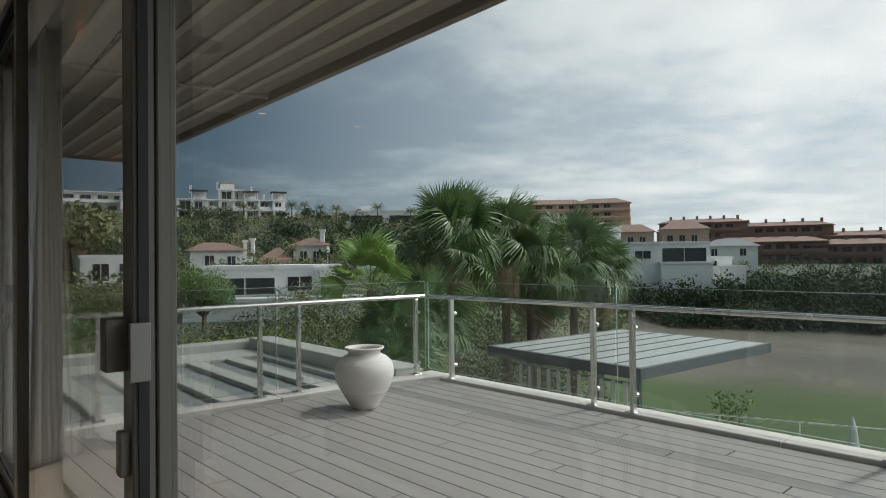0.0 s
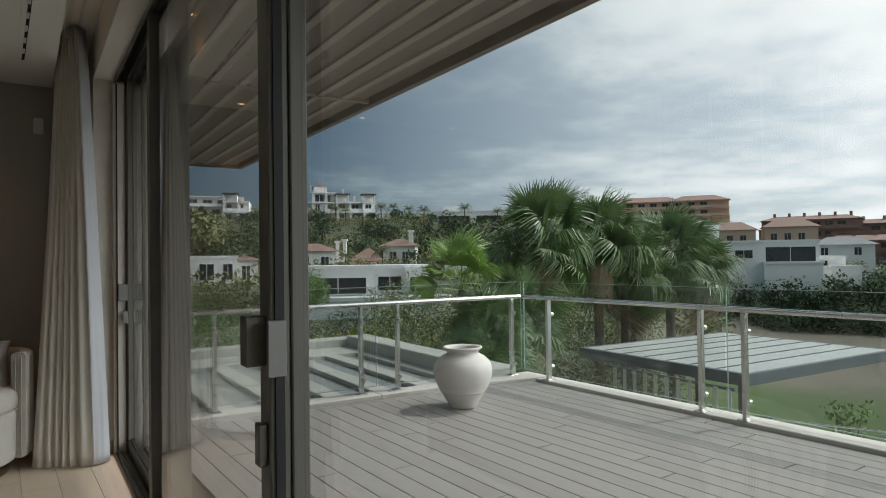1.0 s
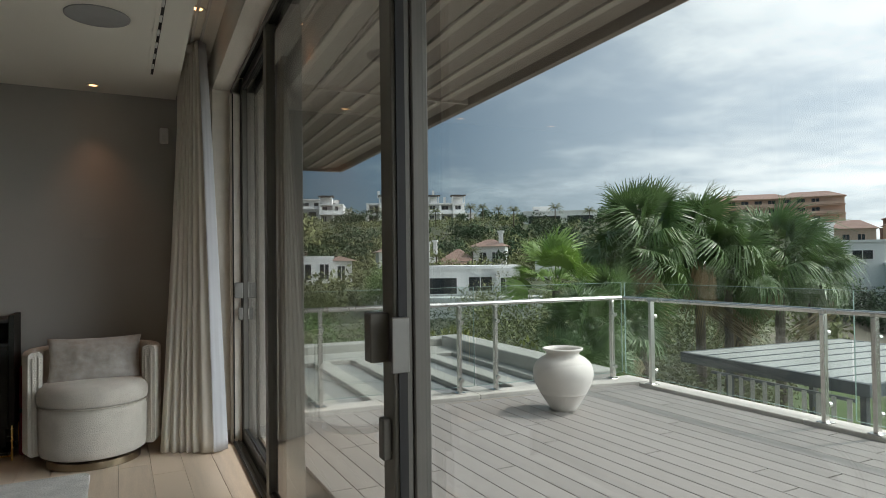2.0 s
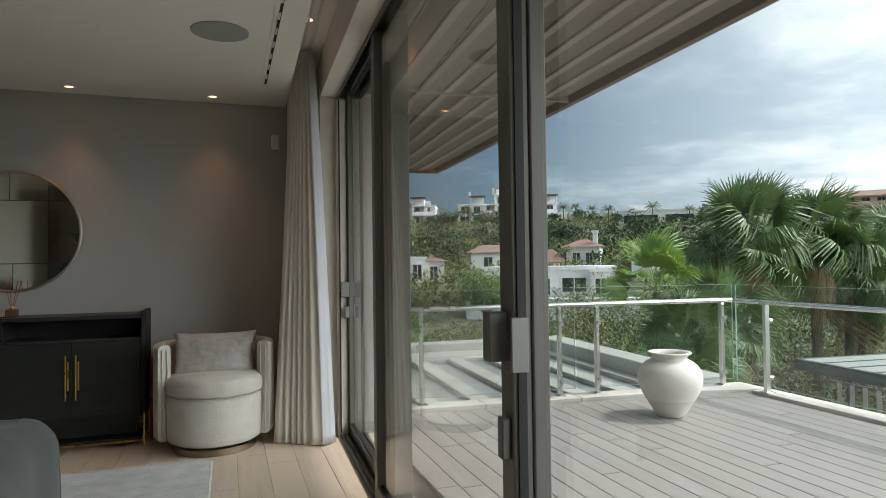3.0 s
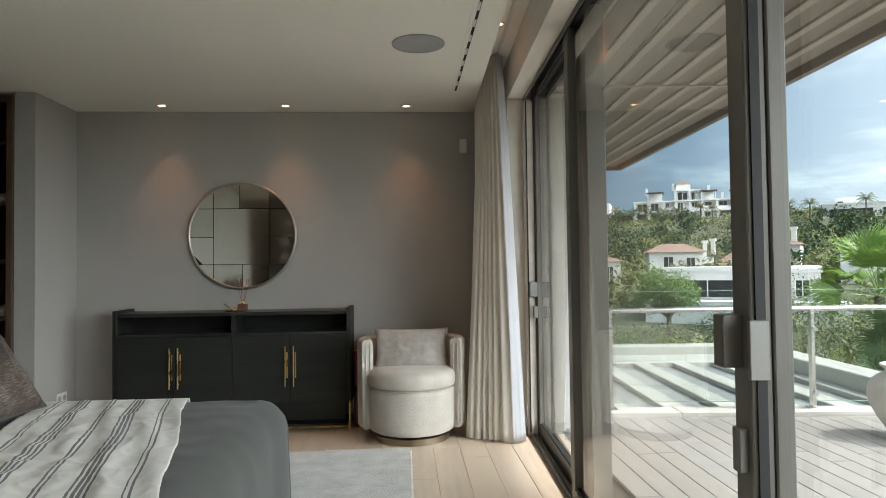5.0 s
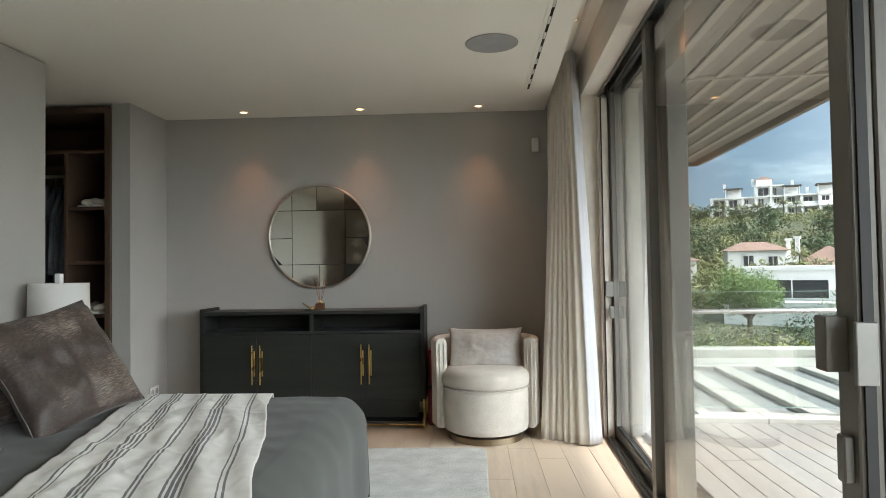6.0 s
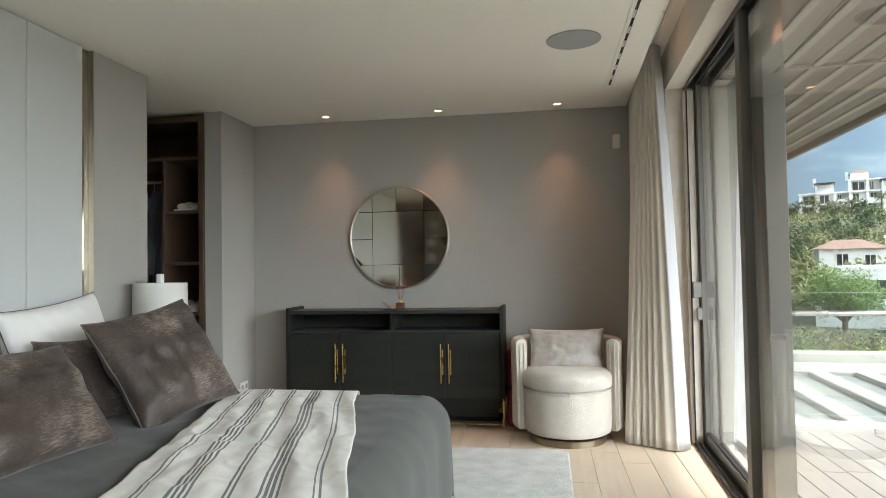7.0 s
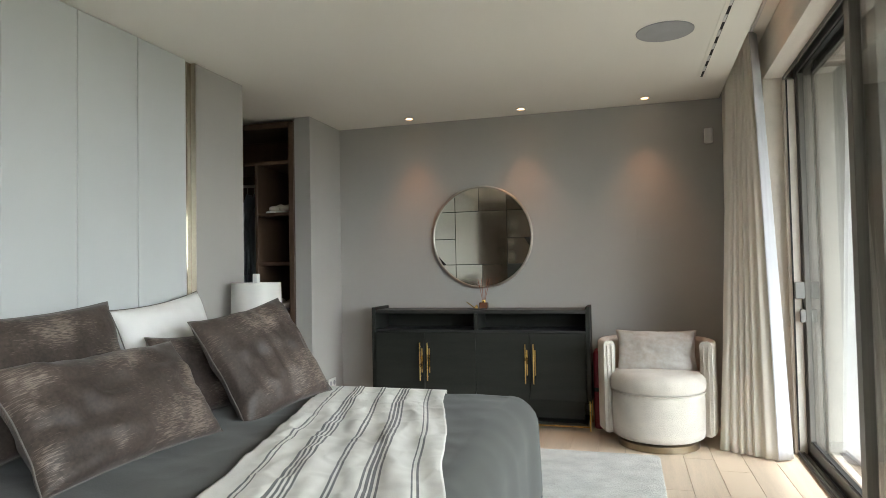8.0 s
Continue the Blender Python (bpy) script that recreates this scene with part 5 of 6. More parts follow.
def tree(x, y, z, R, trunk_h, mat, label, seed, size=0.12, count=120, lobes=9, name="tree", category="tree", squash=0.75):
    ob = empty(name, label, category, (x, y, z))
    r = random.Random(seed)
    bm = bmesh.new()
    add_tube(bm, (0, 0, -0.6), (0.1, 0.05, trunk_h), 0.10 * R, 9, 0.06 * R)
    cs = []
    for k in range(lobes):
        a = k * 2.4 + r.uniform(-0.3, 0.3)
        d = R * r.uniform(0.25, 0.72)
        c = (d * math.cos(a), d * math.sin(a), trunk_h + R * squash * r.uniform(0.1, 0.95))
        cs.append((*c, R * r.uniform(0.36, 0.55)))
        add_tube(bm, (0.1, 0.05, trunk_h * 0.8), c, 0.035 * R, 6, 0.012 * R)
    part("trunk", bm, M_TRUNK, ob)
    leaf_mesh("crown", cs, size, count, seed, mat, ob, 0.85)
    return ob


tree(11.2, 28.4, -3.6, 1.55, 3.0, M_SHRUB, "round bright green pine above the garden wall", 31, 0.05, 900, 24)
tree(8.0, 31.0, -4.2, 1.7, 2.8, M_WOODS, "dark green garden tree beside the pine", 32, 0.055, 700, 16)
tree(13.2, 62.0, 0.2, 4.4, 3.0, M_WOODS, "broad umbrella pine on the slope", 33, 0.3, 30, 12, squash=0.5)
tree(16.4, 7.4, -6.2, 0.75, 2.6, M_SHRUB, "slender young tree at the lawn's edge", 34, 0.07, 260, 8, squash=1.7)
for k, (x, y, z, R, m) in enumerate(((3.6, 14.6, -2.4, 1.7, M_SHRUB), (6.4, 18.0, -2.8, 1.9, M_WOODS), (2.2, 17.0, -2.6, 2.0, M_WOODS), (8.6, 21.0, -3.2, 2.0, M_DARKWOODS), (5.2, 24.0, -3.2, 2.2, M_SHRUB))):
    tree(x, y, z, R, 0.7, m, "rounded garden shrub below the terrace", 40 + k, 0.045, 620, 14, "shrub", "shrub")
garden = []
for _ in range(150):
    az, r = rnd.uniform(28, 53), rnd.uniform(15, 44)
    x, y = polar(az, r)
    R = rnd.uniform(0.7, 1.7)
    garden.append((x, y, ground_z(x, y) + R * 0.5 + rnd.uniform(0, 1.4), R))
tagged(leaf_mesh("garden_bushes", garden, 0.075, 170, 15, M_WOODS), "dense garden bushes below the palms", "bushes", kind="stuff")
cover = leaf_mesh("groundcover", [(5.0 + 0.35 * k % 1.9 + rnd.uniform(-0.3, 0.3), 10.6 + 0.11 * k + rnd.uniform(-0.4, 0.4), -0.62 + rnd.uniform(-0.1, 0.12), rnd.uniform(0.30, 0.48)) for k in range(34)], 0.06, 520, 9, M_COVER, flat=0.8)
tagged(cover, "yellow-green trailing plants behind the parapet", "plants", kind="stuff")
setting("planter_bank", prism([(4.6, 9.9), (7.6, 9.4), (8.0, 14.8), (4.9, 15.0)], -6.0, -0.75), M_CREAM, "raised planted bank behind the low roof", "planter")


# ---- fan palms ----
def fan_leaf(seed, droop, span, blades=44, length=0.82):
    """A fan leaf: stalk along +x, then narrow pleated blades spread round its end."""
    r = random.Random(seed)
    bm = bmesh.new()
    stalk = 0.85
    pts = []
    for k in range(7):
        f = k / 6
        pts.append(Vector((stalk * f, 0, 0.05 * math.sin(f * 1.6) - 0.05 * f * f)))
    for a, b in zip(pts, pts[1:]):
        w = 0.013
        v = [bm.verts.new(p + Vector((0, s * w, 0))) for p in (a, b) for s in (-1, 1)]
        bm.faces.new((v[0], v[1], v[3], v[2]))
        u = bm.verts.new((a + b) / 2 + Vector((0, 0, -0.015)))
        bm.faces.new((v[0], v[2], u))
        bm.faces.new((v[1], u, v[3]))
    hub = pts[-1]
    for k in range(blades):
        t = k / (blades - 1) * 2 - 1
        a = t * radians(span)
        L = length * (1 - 0.28 * abs(t) ** 2) * r.uniform(0.88, 1.06)
        d = Vector((math.cos(a), math.sin(a), 0.10 * math.cos(a * 1.5)))
        side = Vector((-math.sin(a), math.cos(a), 0))
        prev = None
        for i in range(7):
            f = i / 6
            w = (0.004 + 0.030 * math.sin(min(1.0, f * 1.5) * 1.57) * (1 - f ** 2.2)) * 0.9
            drop = (droop + 0.06) * max(0, f - 0.42) ** 1.5 * L * 3.4 * r.uniform(0.4, 1.8)
            c = hub + d * (L * f) + Vector((0, 0, -drop - 0.04 * f))
            fold = Vector((0, 0, 0.35 * w))
            cur = (bm.verts.new(c + side * w + fold), bm.verts.new(c), bm.verts.new(c - side * w + fold))
            if prev:
                bm.faces.new((prev[0], prev[1], cur[1], cur[0]))
                bm.faces.new((prev[1], prev[2], cur[2], cur[1]))
            prev = cur
    me = bpy.data.meshes.new("leaf")
    bm.to_mesh(me)
    bm.free()
    return me


LEAVES = [fan_leaf(100 + k, d, s) for k, (d, s) in enumerate(((0.03, 95), (0.10, 125), (0.22, 140), (0.40, 130), (0.16, 145)))]
for me in LEAVES:
    me.materials.append(M_LEAF_PALM)
YOUNG = [fan_leaf(200 + k, d, s) for k, (d, s) in enumerate(((0.05, 50), (0.12, 70), (0.25, 95)))]
for me in YOUNG:
    me.materials.append(M_LEAF_YOUNG)
DRY = [fan_leaf(300, 1.2, 70)]
DRY[0].materials.append(M_LEAF_DRY)


def fan_palm(x, y, base, top, scale, seed, count=40, young=False, tilt=0.0):
    ob = empty("fan_palm", "fan palm with shaggy trunk and drooping green leaves" if not young else "young fan palm with upright bright green leaves", "palm tree", (x, y, base), 0, "palms beside the terrace")
    r = random.Random(seed)
    bm = bmesh.new()
    h = top - base
    for k in range(12):
        z0, z1 = h * k / 12, h * (k + 1) / 12
        w = 0.11 * scale * (1.15 - 0.25 * k / 12)
        add_tube(bm, (tilt * z0, 0, z0), (tilt * z1, 0, z1 + 0.02), w, 11, w * 1.12)
    part("trunk", bm, M_TRUNK, ob)
    for k in range(count):
        f = (k + 0.5) / count                                # 0: newest upright, 1: oldest hanging
        a = k * 2.39996 + r.uniform(-0.2, 0.2)
        el = 86 - (75 if young else 132) * f ** 0.85 + r.uniform(-15, 15)
        pool = YOUNG if young else (LEAVES[:2] if f < 0.3 else LEAVES[1:4] if f < 0.7 else LEAVES[2:5])
        me = r.choice(pool)
        if not young and f > 0.97:
            me = DRY[0]
        lf = new("leaf", me)
        lf.parent = ob
        s = scale * r.uniform(0.7, 1.12)
        lf.matrix_basis = pose(tilt * h, 0, h + 0.1 * (1 - f)) @ Matrix.Rotation(a, 4, "Z") @ Matrix.Rotation(radians(-el), 4, "Y") @ Matrix.Rotation(r.uniform(-0.9, 0.9), 4, "X") @ Matrix.Diagonal((s, s, s, 1))
    return ob


fan_palm(11.83, 12.92, -5.6, 1.62, 1.12, 1, 34)
fan_palm(14.70, 13.55, -5.6, 1.66, 1.20, 2, 34)
fan_palm(17.79, 13.21, -5.6, 1.03, 1.24, 3, 34)
fan_palm(12.68, 14.74, -5.6, 0.75, 0.97, 4, 28)
fan_palm(17.04, 14.08, -5.6, 0.66, 1.01, 8, 30)
fan_palm(15.45, 13.19, -5.6, 1.15, 1.06, 10, 28)
fan_palm(8.15, 11.75, -5.2, 0.62, 0.76, 5, 18, True)
fan_palm(19.50, 13.29, -5.6, 0.75, 1.05, 13, 32)
fan_palm(7.6, 10.3, -5.0, -0.35, 0.80, 6, 30)
fan_palm(6.9, 9.9, -5.0, -0.95, 0.70, 7, 26)
fan_palm(9.4, 11.4, -5.0, -0.2, 0.85, 9, 32)


# feather palms far off
def feather_palm_mesh(seed):
    r = random.Random(seed)
    bm = bmesh.new()
    for k in range(22):
        a = k * 2.4
        el = radians(70 - 95 * k / 22)
        L = 2.1 * r.uniform(0.85, 1.1)
        for i in range(12):
            f = (i + 1) / 12
            px = L * f * math.cos(el) * (1 - 0.1 * f)
            pz = L * f * math.sin(el) - 0.9 * f * f
            c = Vector((px * math.cos(a), px * math.sin(a), pz))
            for s in (-1, 1):
                tip = c + Vector((-math.sin(a) * s * 0.42, math.cos(a) * s * 0.42, -0.22)) + Vector((math.cos(a), math.sin(a), 0)) * 0.2
                w = Vector((math.cos(a), math.sin(a), 0)) * 0.07
                v = [bm.verts.new(c - w), bm.verts.new(c + w), bm.verts.new(tip)]
                bm.faces.new(v)
    me = bpy.data.meshes.new("crown")
    bm.to_mesh(me)
    bm.free()
    me.materials.append(M_WOODS)
    return me


FEATHER = [feather_palm_mesh(k) for k in range(3)]


def far_palm(az, r, h, s, k):
    x, y = polar(az, r)
    z = ground_z(x, y)
    ob = empty("feather_palm", "tall palm on the distant slope", "palm tree", (x, y, z - 0.4), k * 40, "palms on the slope")
    part("trunk", tube((0, 0, 0), (0.1, 0, h), 0.16 * s, 8, 0.12 * s), M_TRUNK, ob)
    c = new("crown", FEATHER[k % 3])
    c.parent = ob
    c.matrix_basis = pose(0.1, 0, h) @ Matrix.Diagonal((s, s, s, 1))


for k, (az, r, h, s) in enumerate(((23.5, 132, 5.5, 1.3), (25.4, 134, 6.5, 1.4), (26.3, 130, 6, 1.2), (29.5, 132, 7.5, 1.4), (30.6, 138, 7, 1.2), (32.0, 134, 6.5, 1.2), (21.0, 140, 6, 1.3), (33.3, 120, 6.5, 1.3),
                                    (26.0, 66, 4.6, 0.9), (29.3, 68, 5.0, 0.9), (37.0, 126, 6.5, 1.4), (40.0, 128, 5, 1.2), (61.0, 118, 6, 1.3), (62.3, 120, 6, 1.2), (63.9, 118, 5.5, 1.2), (67.2, 96, 5, 1.0), (68.2, 97, 5, 1.0), (18.5, 138, 6, 1.3), (22.4, 126, 5, 1.2))):
    far_palm(az, r, h * 0.55, s * 0.62, k)


# ---- houses ----
def house(az, r, turn, label, blocks, wall, roof_mat=None, name="villa", lift=0.0):
    """blocks: (x0, x1, depth, z0, z1, windows, pitched); the front faces the terrace, x runs to the viewer's right.
    windows: (x0, x1, z0, z1) in the block's front."""
    x, y = polar(az, r)
    z = lift
    ob = empty(name, label, "house", (x, y, z), -az + turn)
    for x0, x1, y0, depth, z0, z1, wins, pitched in blocks:
        part("wall", box(x0, x1, y0, y0 + depth, z0, z1), wall, ob)
        if name == "apartment_building":
            part("balcony", box(x0 + 0.2, x1 - 0.2, y0 - 1.3, y0 - 0.1, max(z0, z1 - 2.2) + 0.0, max(z0, z1 - 2.2) + 0.55), wall, ob)
            part("canopy", box(x0 + 0.2, x1 - 0.2, y0 - 1.0, y0 - 0.1, z1 - 0.12, z1 + 0.05), wall, ob)
        for a, b, c, d in wins:
            w = part("window", box(a, b, y0 - 0.03, y0 - 0.004, c, d), M_DARKWIN, ob)
            t = 0.07
            for fa, fb, fc, fd in ((a - t, b + t, d, d + t), (a - t, b + t, c - t, c), (a - t, a, c, d), (b, b + t, c, d), ((a + b) / 2 - 0.03, (a + b) / 2 + 0.03, c, d)):
                part("frame", box(fa, fb, y0 - 0.07, y0 - 0.032, fc, fd), wall, w)
        if pitched:
            e = 0.45
            bm = bmesh.new()
            hgt = pitched
            ym = y0 + depth / 2
            v = [bm.verts.new(p) for p in ((x0 - e, y0 - e, z1), (x1 + e, y0 - e, z1), (x1 + e, y0 + depth + e, z1), (x0 - e, y0 + depth + e, z1), (x0 + depth * 0.3, ym, z1 + hgt), (x1 - depth * 0.3, ym, z1 + hgt))]
            for f in ((0, 1, 5, 4), (1, 2, 5), (2, 3, 4, 5), (3, 0, 4), (3, 2, 1, 0)):
                bm.faces.new([v[i] for i in f])
            bmesh.ops.recalc_face_normals(bm, faces=bm.faces)
            part("roof", bm, roof_mat or M_TERRA, ob)
        else:
            part("roof", box(x0 - 0.12, x1 + 0.12, y0 - 0.12, y0 + depth, z1 + 0.001, z1 + 0.25), wall, ob)
    return ob


# long white villa
house(27.3, 44.5, -4, "long white flat-roofed villa with dark strip windows",
      [(-4.4, 4.6, 0, 6, -6, 0.75, [(-3.6, 0.25, -0.95, 0.15), (1.1, 2.7, -0.75, 0.2)], 0),
       (3.0, 4.6, -0.6, 4, -6, 0.6, [(3.3, 4.0, -0.8, 0.15)], 0),
       (-5.2, 6.0, -2.2, 2.1, -6, -1.35, [(2.2, 3.2, -2.9, -1.9)], 0)], M_RENDER)
# villas with tiled roofs behind it
house(22.6, 69, 6, "white villa with terracotta roof on the slope",
      [(-2.0, 3.2, 0, 5, -3, 2.4, [(-0.6, 0.3, 0.5, 1.9), (1.6, 2.4, 0.8, 1.8)], 0.9), (3.2, 4.4, 1.0, 3, -3, 1.6, [(3.5, 4.1, 0.3, 1.2)], 0), (3.4, 3.75, 1.2, 0.35, 1.8, 3.3, [], 0)], M_RENDER)
house(28.8, 73, -8, "white villa with terracotta gables and arched windows",
      [(-2.9, 0.4, 0, 5, -3, 1.3, [(-2.2, -1.3, 0.0, 1.0)], 1.5), (0.6, 4.4, 1.2, 5, -3, 3.0, [(1.4, 2.2, 1.2, 2.3), (2.9, 3.6, 1.2, 2.3)], 0.9), (3.6, 4.1, 2.0, 0.5, 3.0, 4.6, [], 0), (-3.9, -3.5, 0.4, 0.4, -1.0, 3.6, [], 0), (-3.4, 1.6, -2.4, 2.2, -3, 0.1, [(-0.6, 1.0, -0.9, -0.1)], 1.1)], M_RENDER)
house(16.2, 60, 10, "white villa with balconies among the shrubs",
      [(-3.5, 0.6, 0, 5, -4, 1.7, [(-2.6, -1.4, -0.2, 1.2), (-0.6, 0.2, -0.2, 1.2)], 0), (0.7, 2.6, 0.8, 4, -4, 1.5, [(1.2, 1.9, -0.3, 1.0)], 0.5)], M_RENDER)
house(12.5, 64, 0, "low tiled villa on the slope", [(-5, 3, 0, 5, -4, 2.0, [(-3.5, -2.6, 0.2, 1.3), (-1, 0.2, 0.2, 1.3)], 0.9)], M_RENDER)
# terraced white apartments on the hilltop
def terraced_apartments(az, r, turn, base, bays, storey=2.45):
    """bays: (width, storeys, setback, dark pergola on top or not); each storey is a deep shaded loggia behind a white parapet."""
    x, y = polar(az, r)
    ob = empty("apartment_building", "white stepped apartment block with shaded loggias on the hilltop", "house", (x, y, base), -az + turn)
    x = -sum(b[0] for b in bays) / 2
    rnd = random.Random(int(az * 10))
    for w, levels, back, pergola in bays:
        for lv in range(levels):
            y0 = back + 1.3 * lv
            z0, z1 = lv * storey, (lv + 1) * storey
            part("wall", box(x, x + w, y0 + 1.6, y0 + 9, z0 - (6 if lv == 0 else 0), z1 - 0.002), M_RENDER, ob)
            part("slab", box(x - 0.1, x + w + 0.1, y0 - 0.1, y0 + 1.598, z1 - 0.32, z1 - 0.001), M_RENDER, ob)
            part("pier", box(x, x + 0.45, y0, y0 + 1.598, z0 - (3 if lv == 0 else 0), z1 - 0.33), M_RENDER, ob)
            if rnd.random() < 0.7:
                part("parapet", box(x + 0.452, x + w - 0.002, y0, y0 + 0.18, z0, z0 + 0.85), M_RENDER, ob)
            a, b = x + 0.75, x + w - rnd.choice((0.3, 0.9, 1.3))
            win = part("window", box(a, b, y0 + 1.52, y0 + 1.596, z0 + 0.05, z1 - 0.55), M_DARKWIN, ob)
            part("frame", box((a + b) / 2 - 0.05, (a + b) / 2 + 0.05, y0 + 1.48, y0 + 1.519, z0 + 0.05, z1 - 0.55), M_RENDER, win)
        if pergola:
            y0, z0 = back + 1.3 * levels, levels * storey
            part("pergola", box(x - 0.3, x + w + 0.3, y0 - 0.9, y0 + 2.4, z0 + 1.75, z0 + 2.0), M_WALNUT_DARK, ob, "dark timber pergola roof")
            for px in (x, x + w - 0.2):
                part("pergola_post", box(px, px + 0.2, y0 - 0.7, y0 - 0.5, z0, z0 + 1.749), M_RENDER, ob)
            part("wall", box(x + 0.3, x + w - 0.3, y0 + 1.0, y0 + 5, z0, z0 + 1.748), M_RENDER, ob)
        x += w
    return ob


M_WALNUT_DARK = material("weathered_dark_timber", (0.05, 0.042, 0.036), 0.8, vary=0.2)
block = terraced_apartments(22.85, 150, 0, 10.5, [(3.0, 2, 0.5, True), (2.6, 2, 0.8, False), (2.2, 1, 1.6, False), (3.4, 1, 1.2, False), (3.0, 2, 0.4, False), (3.2, 2, 0, True), (2.6, 2, 0.8, False), (3.0, 3, 0.2, False), (2.6, 3, 0.9, False), (3.0, 2, 0.2, True), (3.2, 2, 0.5, False), (3.0, 2, 0.0, True), (2.2, 1, 0.3, False)])
part("tower", box(1.9, 5.0, 4.2, 8.2, 7.36, 8.6), M_RENDER, block)
bm = bmesh.new()
bmesh.ops.create_cone(bm, cap_ends=True, segments=4, radius1=2.6, radius2=0.5, depth=0.9)
bmesh.ops.transform(bm, matrix=pose(3.45, 6.2, 9.06, 0, 0, 45), verts=bm.verts)
part("tower_roof", bm, M_TERRA, block, "low tiled tower roof")
for cx, cy, cz in ((1.0, 4.8, 7.35), (-4.8, 5.6, 6.6), (8.6, 5.0, 6.6), (11.4, 5.0, 4.9)):
    part("chimney", box(cx, cx + 0.55, cy, cy + 0.55, cz, cz + 1.7), M_RENDER, block)
house(14.5, 158, 4, "white stepped apartment block farther along the hilltop",
      [(-12, 12, 0, 10, 0, 14.5, [(-11 + 3.1 * k, -9.2 + 3.1 * k, 12.6, 13.9) for k in range(7)], 0), (-8, 9, 2, 8, 14.5, 17.0, [(-7 + 3.3 * k, -5 + 3.3 * k, 14.9, 16.3) for k in range(5)], 0.6)], M_RENDER, name="apartment_building")
house(37.9, 132, 3, "low white flat-roofed villa on the ridge",
      [(-8.5, 6.5, 0, 9, 0, 11.2, [(-7.5, -1.0, 8.8, 10.4), (0.4, 5.6, 8.8, 10.4)], 0), (-6.5, -3.0, 2, 4, 11.2, 12.3, [(-6.2, -5.4, 11.4, 11.9)], 0)], M_RENDER)
house(36.0, 60, 0, "small white villa between the trees", [(-1.2, 2.4, 0, 4, -5, 2.4, [(-0.4, 0.5, 0.9, 1.8)], 0)], M_RENDER)
# ochre and rust apartments
for az, r, turn, w, base, levels in ((53.0, 150, 6, 8, 8.2, 3), (57.2, 150, 2, 6, 8.2, 3)):
    bl = []
    for lv in range(levels):
        z0 = base + 1.9 * lv - (2 if lv == 0 else 0)
        zz = base + 1.9 * lv
        bl.append((-w, w, 0.7 * lv, 9, 0 if lv == 0 else z0, zz + 1.7, [(-w + 1 + 2.6 * k, -w + 2.4 + 2.6 * k, zz + 0.3, zz + 1.35) for k in range(int(w * 2 / 2.6) - 1)], 1.5 if lv == levels - 1 else 0))
    house(az, r, turn, "ochre apartment block with tiled roofs and balconies", bl, M_OCHRE, name="apartment_building")
house(61.8, 128, 4, "ochre terraced houses with tiled gables", [(-9, -1, 0, 7, -5, 6.0, [(-8 + 2.2 * k, -7 + 2.2 * k, 3.6, 5.0) for k in range(3)], 1.6), (0.5, 9, 1, 7, -5, 6.4, [(1.5 + 2.2 * k, 2.5 + 2.2 * k, 3.8, 5.2) for k in range(3)], 1.6)], M_OCHRE)
for az, r, w, top in ((65.3, 172, 11, 9.6), (70.6, 172, 13, 8.2), (77.0, 170, 12, 5.4), (70.0, 150, 12, 4.0), (76.0, 150, 11, 3.2), (83, 172, 14, 5.0)):
    bl = []
    for lv in range(2):
        zz = top - 4.4 + 2.3 * lv
        bl.append((-w + 0.6 * lv, w - 0.6 * lv, 0.9 * lv, 10, -2 if lv == 0 else zz, zz + 2.1, [(-w + 1.4 + 2.5 * k, -w + 3.0 + 2.5 * k, zz + 0.35, zz + 1.55) for k in range(int(w * 2 / 2.5) - 1)], 1.2 if lv else 0))
    b = house(az, r, 0, "rust-coloured apartment block with low tiled roof", bl, M_RUST, name="apartment_building")
    for k in range(6):
        x = -w + 3 + k * (w * 2 - 6) / 5
        part("chimney", box(x, x + 0.6, 5.0, 5.6, top, top + 1.9), M_RUST, b)
# white modern villa above the hedge
house(61.2, 79, 10, "white modern villa with deep glazed loggia",
      [(-6.6, 0.6, 0, 8, -4, 2.75, [(-2.2, -0.4, 1.0, 1.9), (-5.6, -5.1, 1.0, 1.9)], 0), (0.6, 6.4, 0.4, 7, -4, 2.75, [(1.0, 6.0, 0.6, 2.2)], 0), (0.6, 6.4, -0.9, 1.2, -4, 0.35, [], 0), (-5.0, -3.4, 3, 3, 2.9, 4.8, [], 0)], M_RENDER)
house(65.9, 86, 4, "low white pavilion among the hedges", [(-3, 2.2, 0, 4, -4, 0.9, [(-2.2, 0.4, 0.0, 0.6)], 0), (0.6, 3.6, -1.2, 2, -4, -0.2, [], 0)], M_RENDER)
house(67.3, 100, 4, "white villa with grey hipped roof", [(-3.5, 3.5, 0, 6, -4, 2.6, [(-2.6, -1.8, 1.2, 2.2), (1.2, 2.0, 1.2, 2.2)], 1.1)], M_RENDER, M_PERGOLA_DARK)

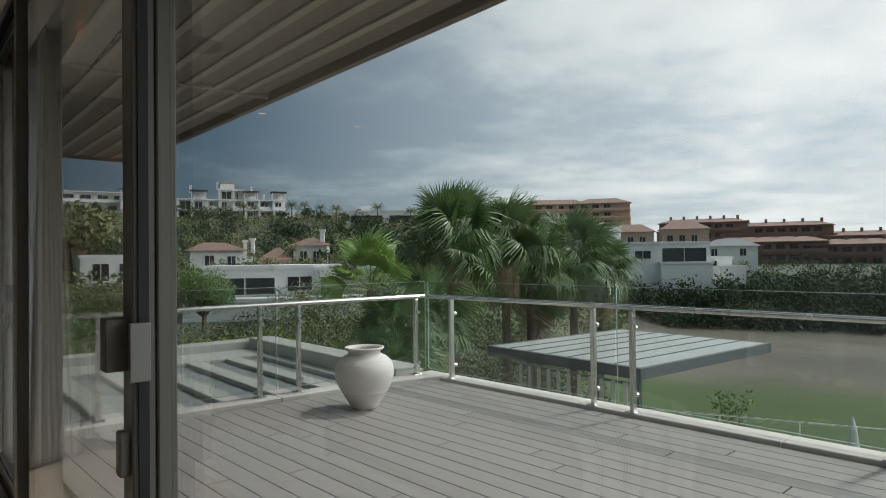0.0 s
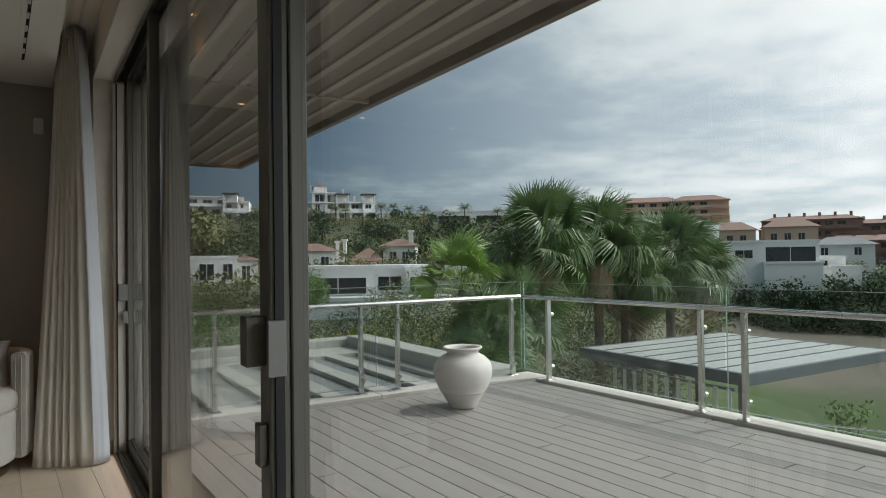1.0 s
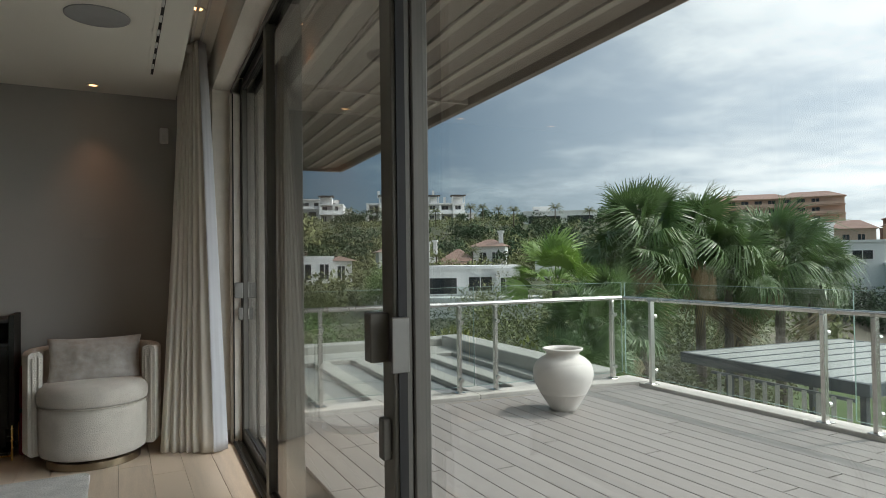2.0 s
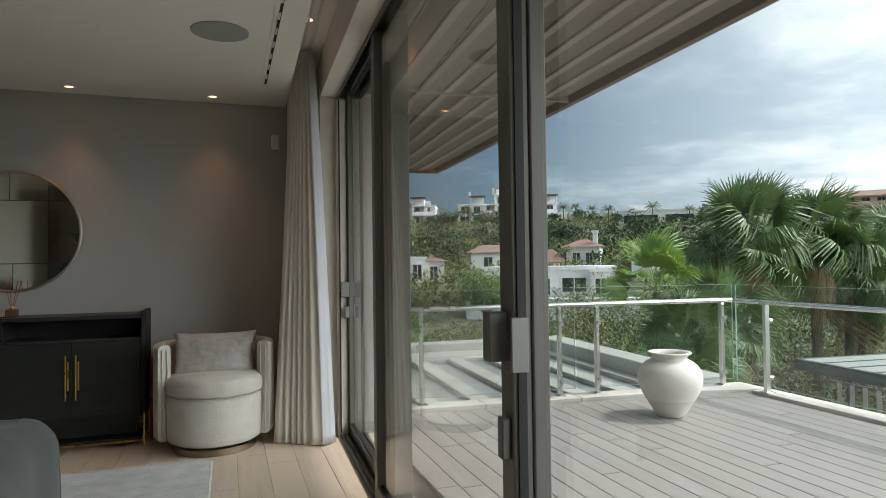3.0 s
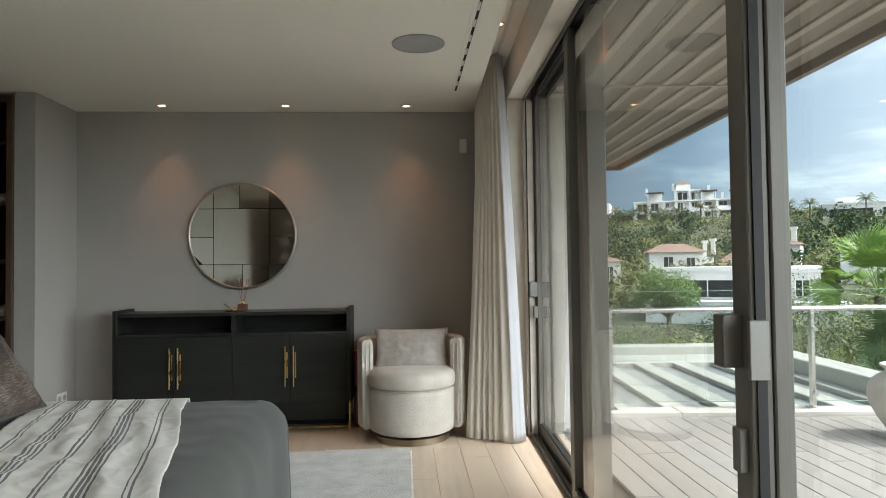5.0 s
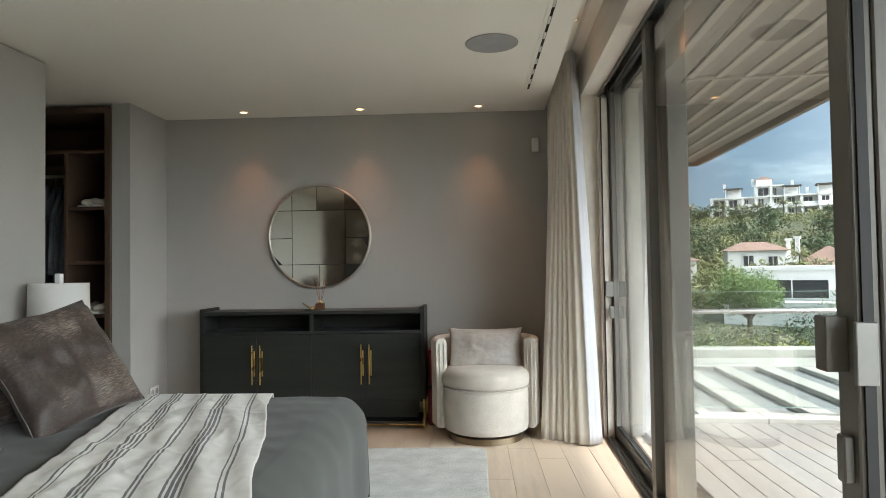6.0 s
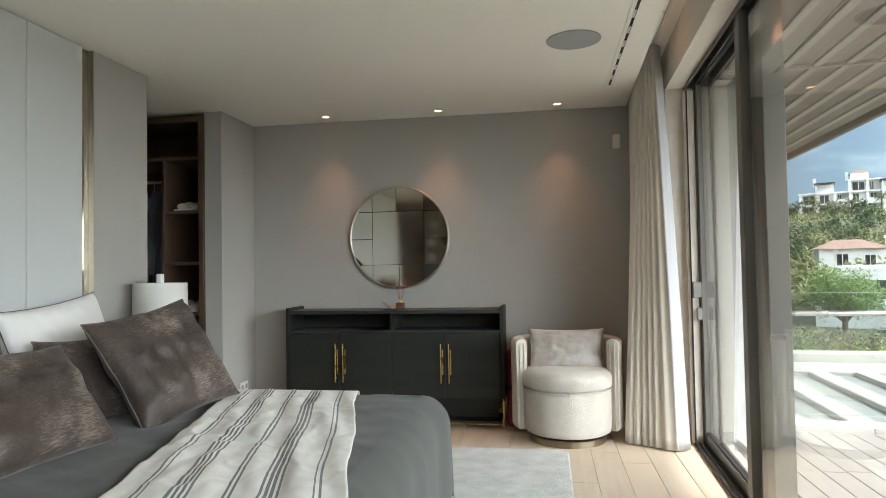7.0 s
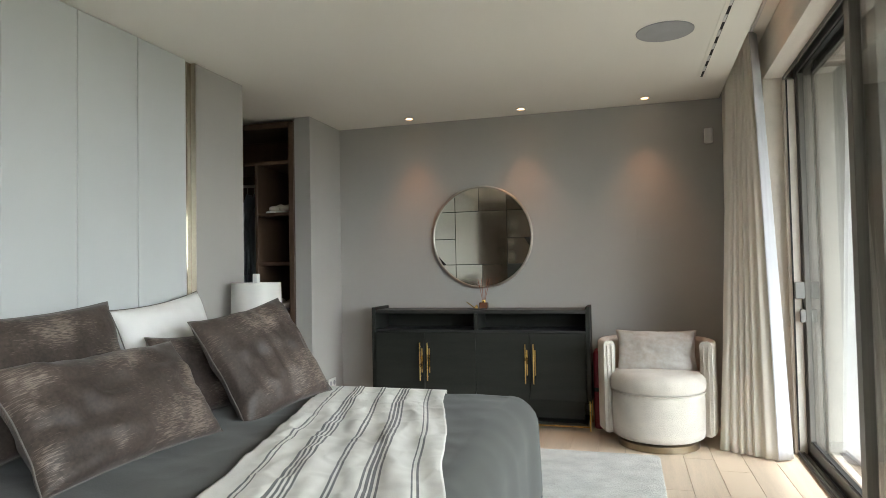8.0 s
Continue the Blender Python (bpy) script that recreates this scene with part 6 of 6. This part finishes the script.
# ---- flat canopy below the terrace ----
can = empty("steel_canopy", "flat steel canopy roofed with white sheets", "canopy", (11.62, 7.22, -1.0), -5)
part("fascia", box(-0.02, 0.10, -0.02, 4.66, -0.24, 0.0, 0.006), M_STEELDARK, can)
part("fascia", box(5.62, 5.72, -0.02, 4.66, -0.24, 0.0, 0.006), M_STEELDARK, can)
for y in (-0.02, 4.56):
    part("fascia", box(0.101, 5.619, y, y + 0.10, -0.24, 0.0, 0.006), M_STEELDARK, can)
for k in range(7):
    a = 0.085 + k * 0.64
    part("roof_sheet", box(0.102, 5.618, a + 0.012, a + 0.628, -0.05, -0.005, 0.003), M_CANOPY, can)
    if k:
        part("rib", box(0.102, 5.618, a - 0.010, a + 0.010, -0.06, 0.012), M_STEELDARK, can)
for x, y in ((0.9, 0.7), (0.9, 4.0), (3.6, 3.9)):
    part("column", box(x - 0.06, x + 0.06, y - 0.06, y + 0.06, -5.6, -0.242), M_STEELDARK, can)
screen = empty("slatted_screen", "pale vertical slats below the canopy edge", "screen", (11.35, 7.35, -1.25), -5)
part("rail", box(-0.02, 0.04, -0.05, 3.3, -0.06, 0.0), M_STEELDARK, screen)
part("rail", box(-0.02, 0.04, -0.05, 3.3, -0.95, -0.89), M_STEELDARK, screen)
for k in range(11):
    part("slat", box(-0.035, -0.022, 0.30 * k, 0.30 * k + 0.10, -0.93, -0.02), M_CREAM, screen)
for y in (-0.02, 3.24):
    part("post", box(-0.02, 0.04, y, y + 0.06, -4.8, -0.951), M_STEELDARK, screen)
setting("lower_terrace", prism([(4.47, -6.0), (12.6, -6.0), (12.0, 12.5), (4.47, 9.0)], -6.6, -3.05), M_STONE, "pale lower terrace below the railing", "terrace")
low = empty("low_railing", "low glass railing round the lower terrace", "railing", (12.0, 7.3, -2.9), -69)
part("top_rail", tube((0, 0, 1.0), (9, 0, 1.0), 0.02, 10), M_STEEL, low)
for k in range(7):
    part("post", box(1.4 * k - 0.015, 1.4 * k + 0.015, -0.02, 0.02, -0.15, 0.99), M_STEEL, low)
    if k < 6:
        g = part("glass_pane", box(1.4 * k + 0.03, 1.4 * k + 1.37, -0.006, 0.006, 0.05, 0.95), M_RAILGLASS, low)
        g.visible_shadow = False
par = empty("parasol", "closed pale parasol on the lawn terrace", "parasol", (21.1, 5.85, -6.3))
part("canopy", lathe([(0.05, 1.0), (0.17, 1.15), (0.19, 1.6), (0.13, 2.3), (0.05, 2.75), (0.01, 2.85)], 14), M_RENDER, par)
part("pole", tube((0, 0, 0), (0, 0, 1.1), 0.025, 10), M_STEEL, par)
part("foot", tube((0, 0, 0), (0, 0, 0.08), 0.3, 20), M_STEELDARK, par)

# ---- planks and boards ----
def board_mesh(w, length, h):
    bm = box(0, w, 0, length, -h, 0, min(0.002, w / 50))
    me = bpy.data.meshes.new("board")
    bm.to_mesh(me)
    bm.free()
    return me


OAK_W = 0.19
oak = {}
r = random.Random(12)
x = 0.40
while x > -5.1:
    y = -2.4 - r.uniform(0, 1.8)
    while y < FAR_Y - 0.05:
        ya, yb = max(-2.4, y), min(FAR_Y - 0.016, y + 1.9)
        key = round(yb - ya, 2)
        if key > 0.05:
            if key not in oak:
                oak[key] = board_mesh(OAK_W - 0.0012, key - 0.0012, 0.0155)
                oak[key].materials.append(M_OAK)
            p = new("plank", oak[key])
            p.parent = floor
            p.location = (x, ya, 0)
        y += 1.9
    x -= OAK_W
deck = empty("deck", "weathered grey-brown composite deck boards", "decking", kind="structure")
DW = 0.142
boards = {}
x = 4.228 - DW
while x > -0.05:
    y = -4.0 - r.uniform(0, 2.4)
    start = -3.9
    stop = rail_y(x + DW) - 0.155
    while y < stop:
        ya, yb = max(start, y), min(stop, y + 2.4)
        if yb - ya > 0.04 and x > 0.655 - 0.0507 * (5.41 - yb) - 0.02:
            key = round(yb - ya, 2)
            if key not in boards:
                boards[key] = board_mesh(DW - 0.006, key - 0.010, 0.024)
                boards[key].materials.append(M_DECK)
            p = new("board", boards[key])
            p.parent = deck
            p.location = (x, ya, DECK_Z)
        y += 2.4
    x -= DW
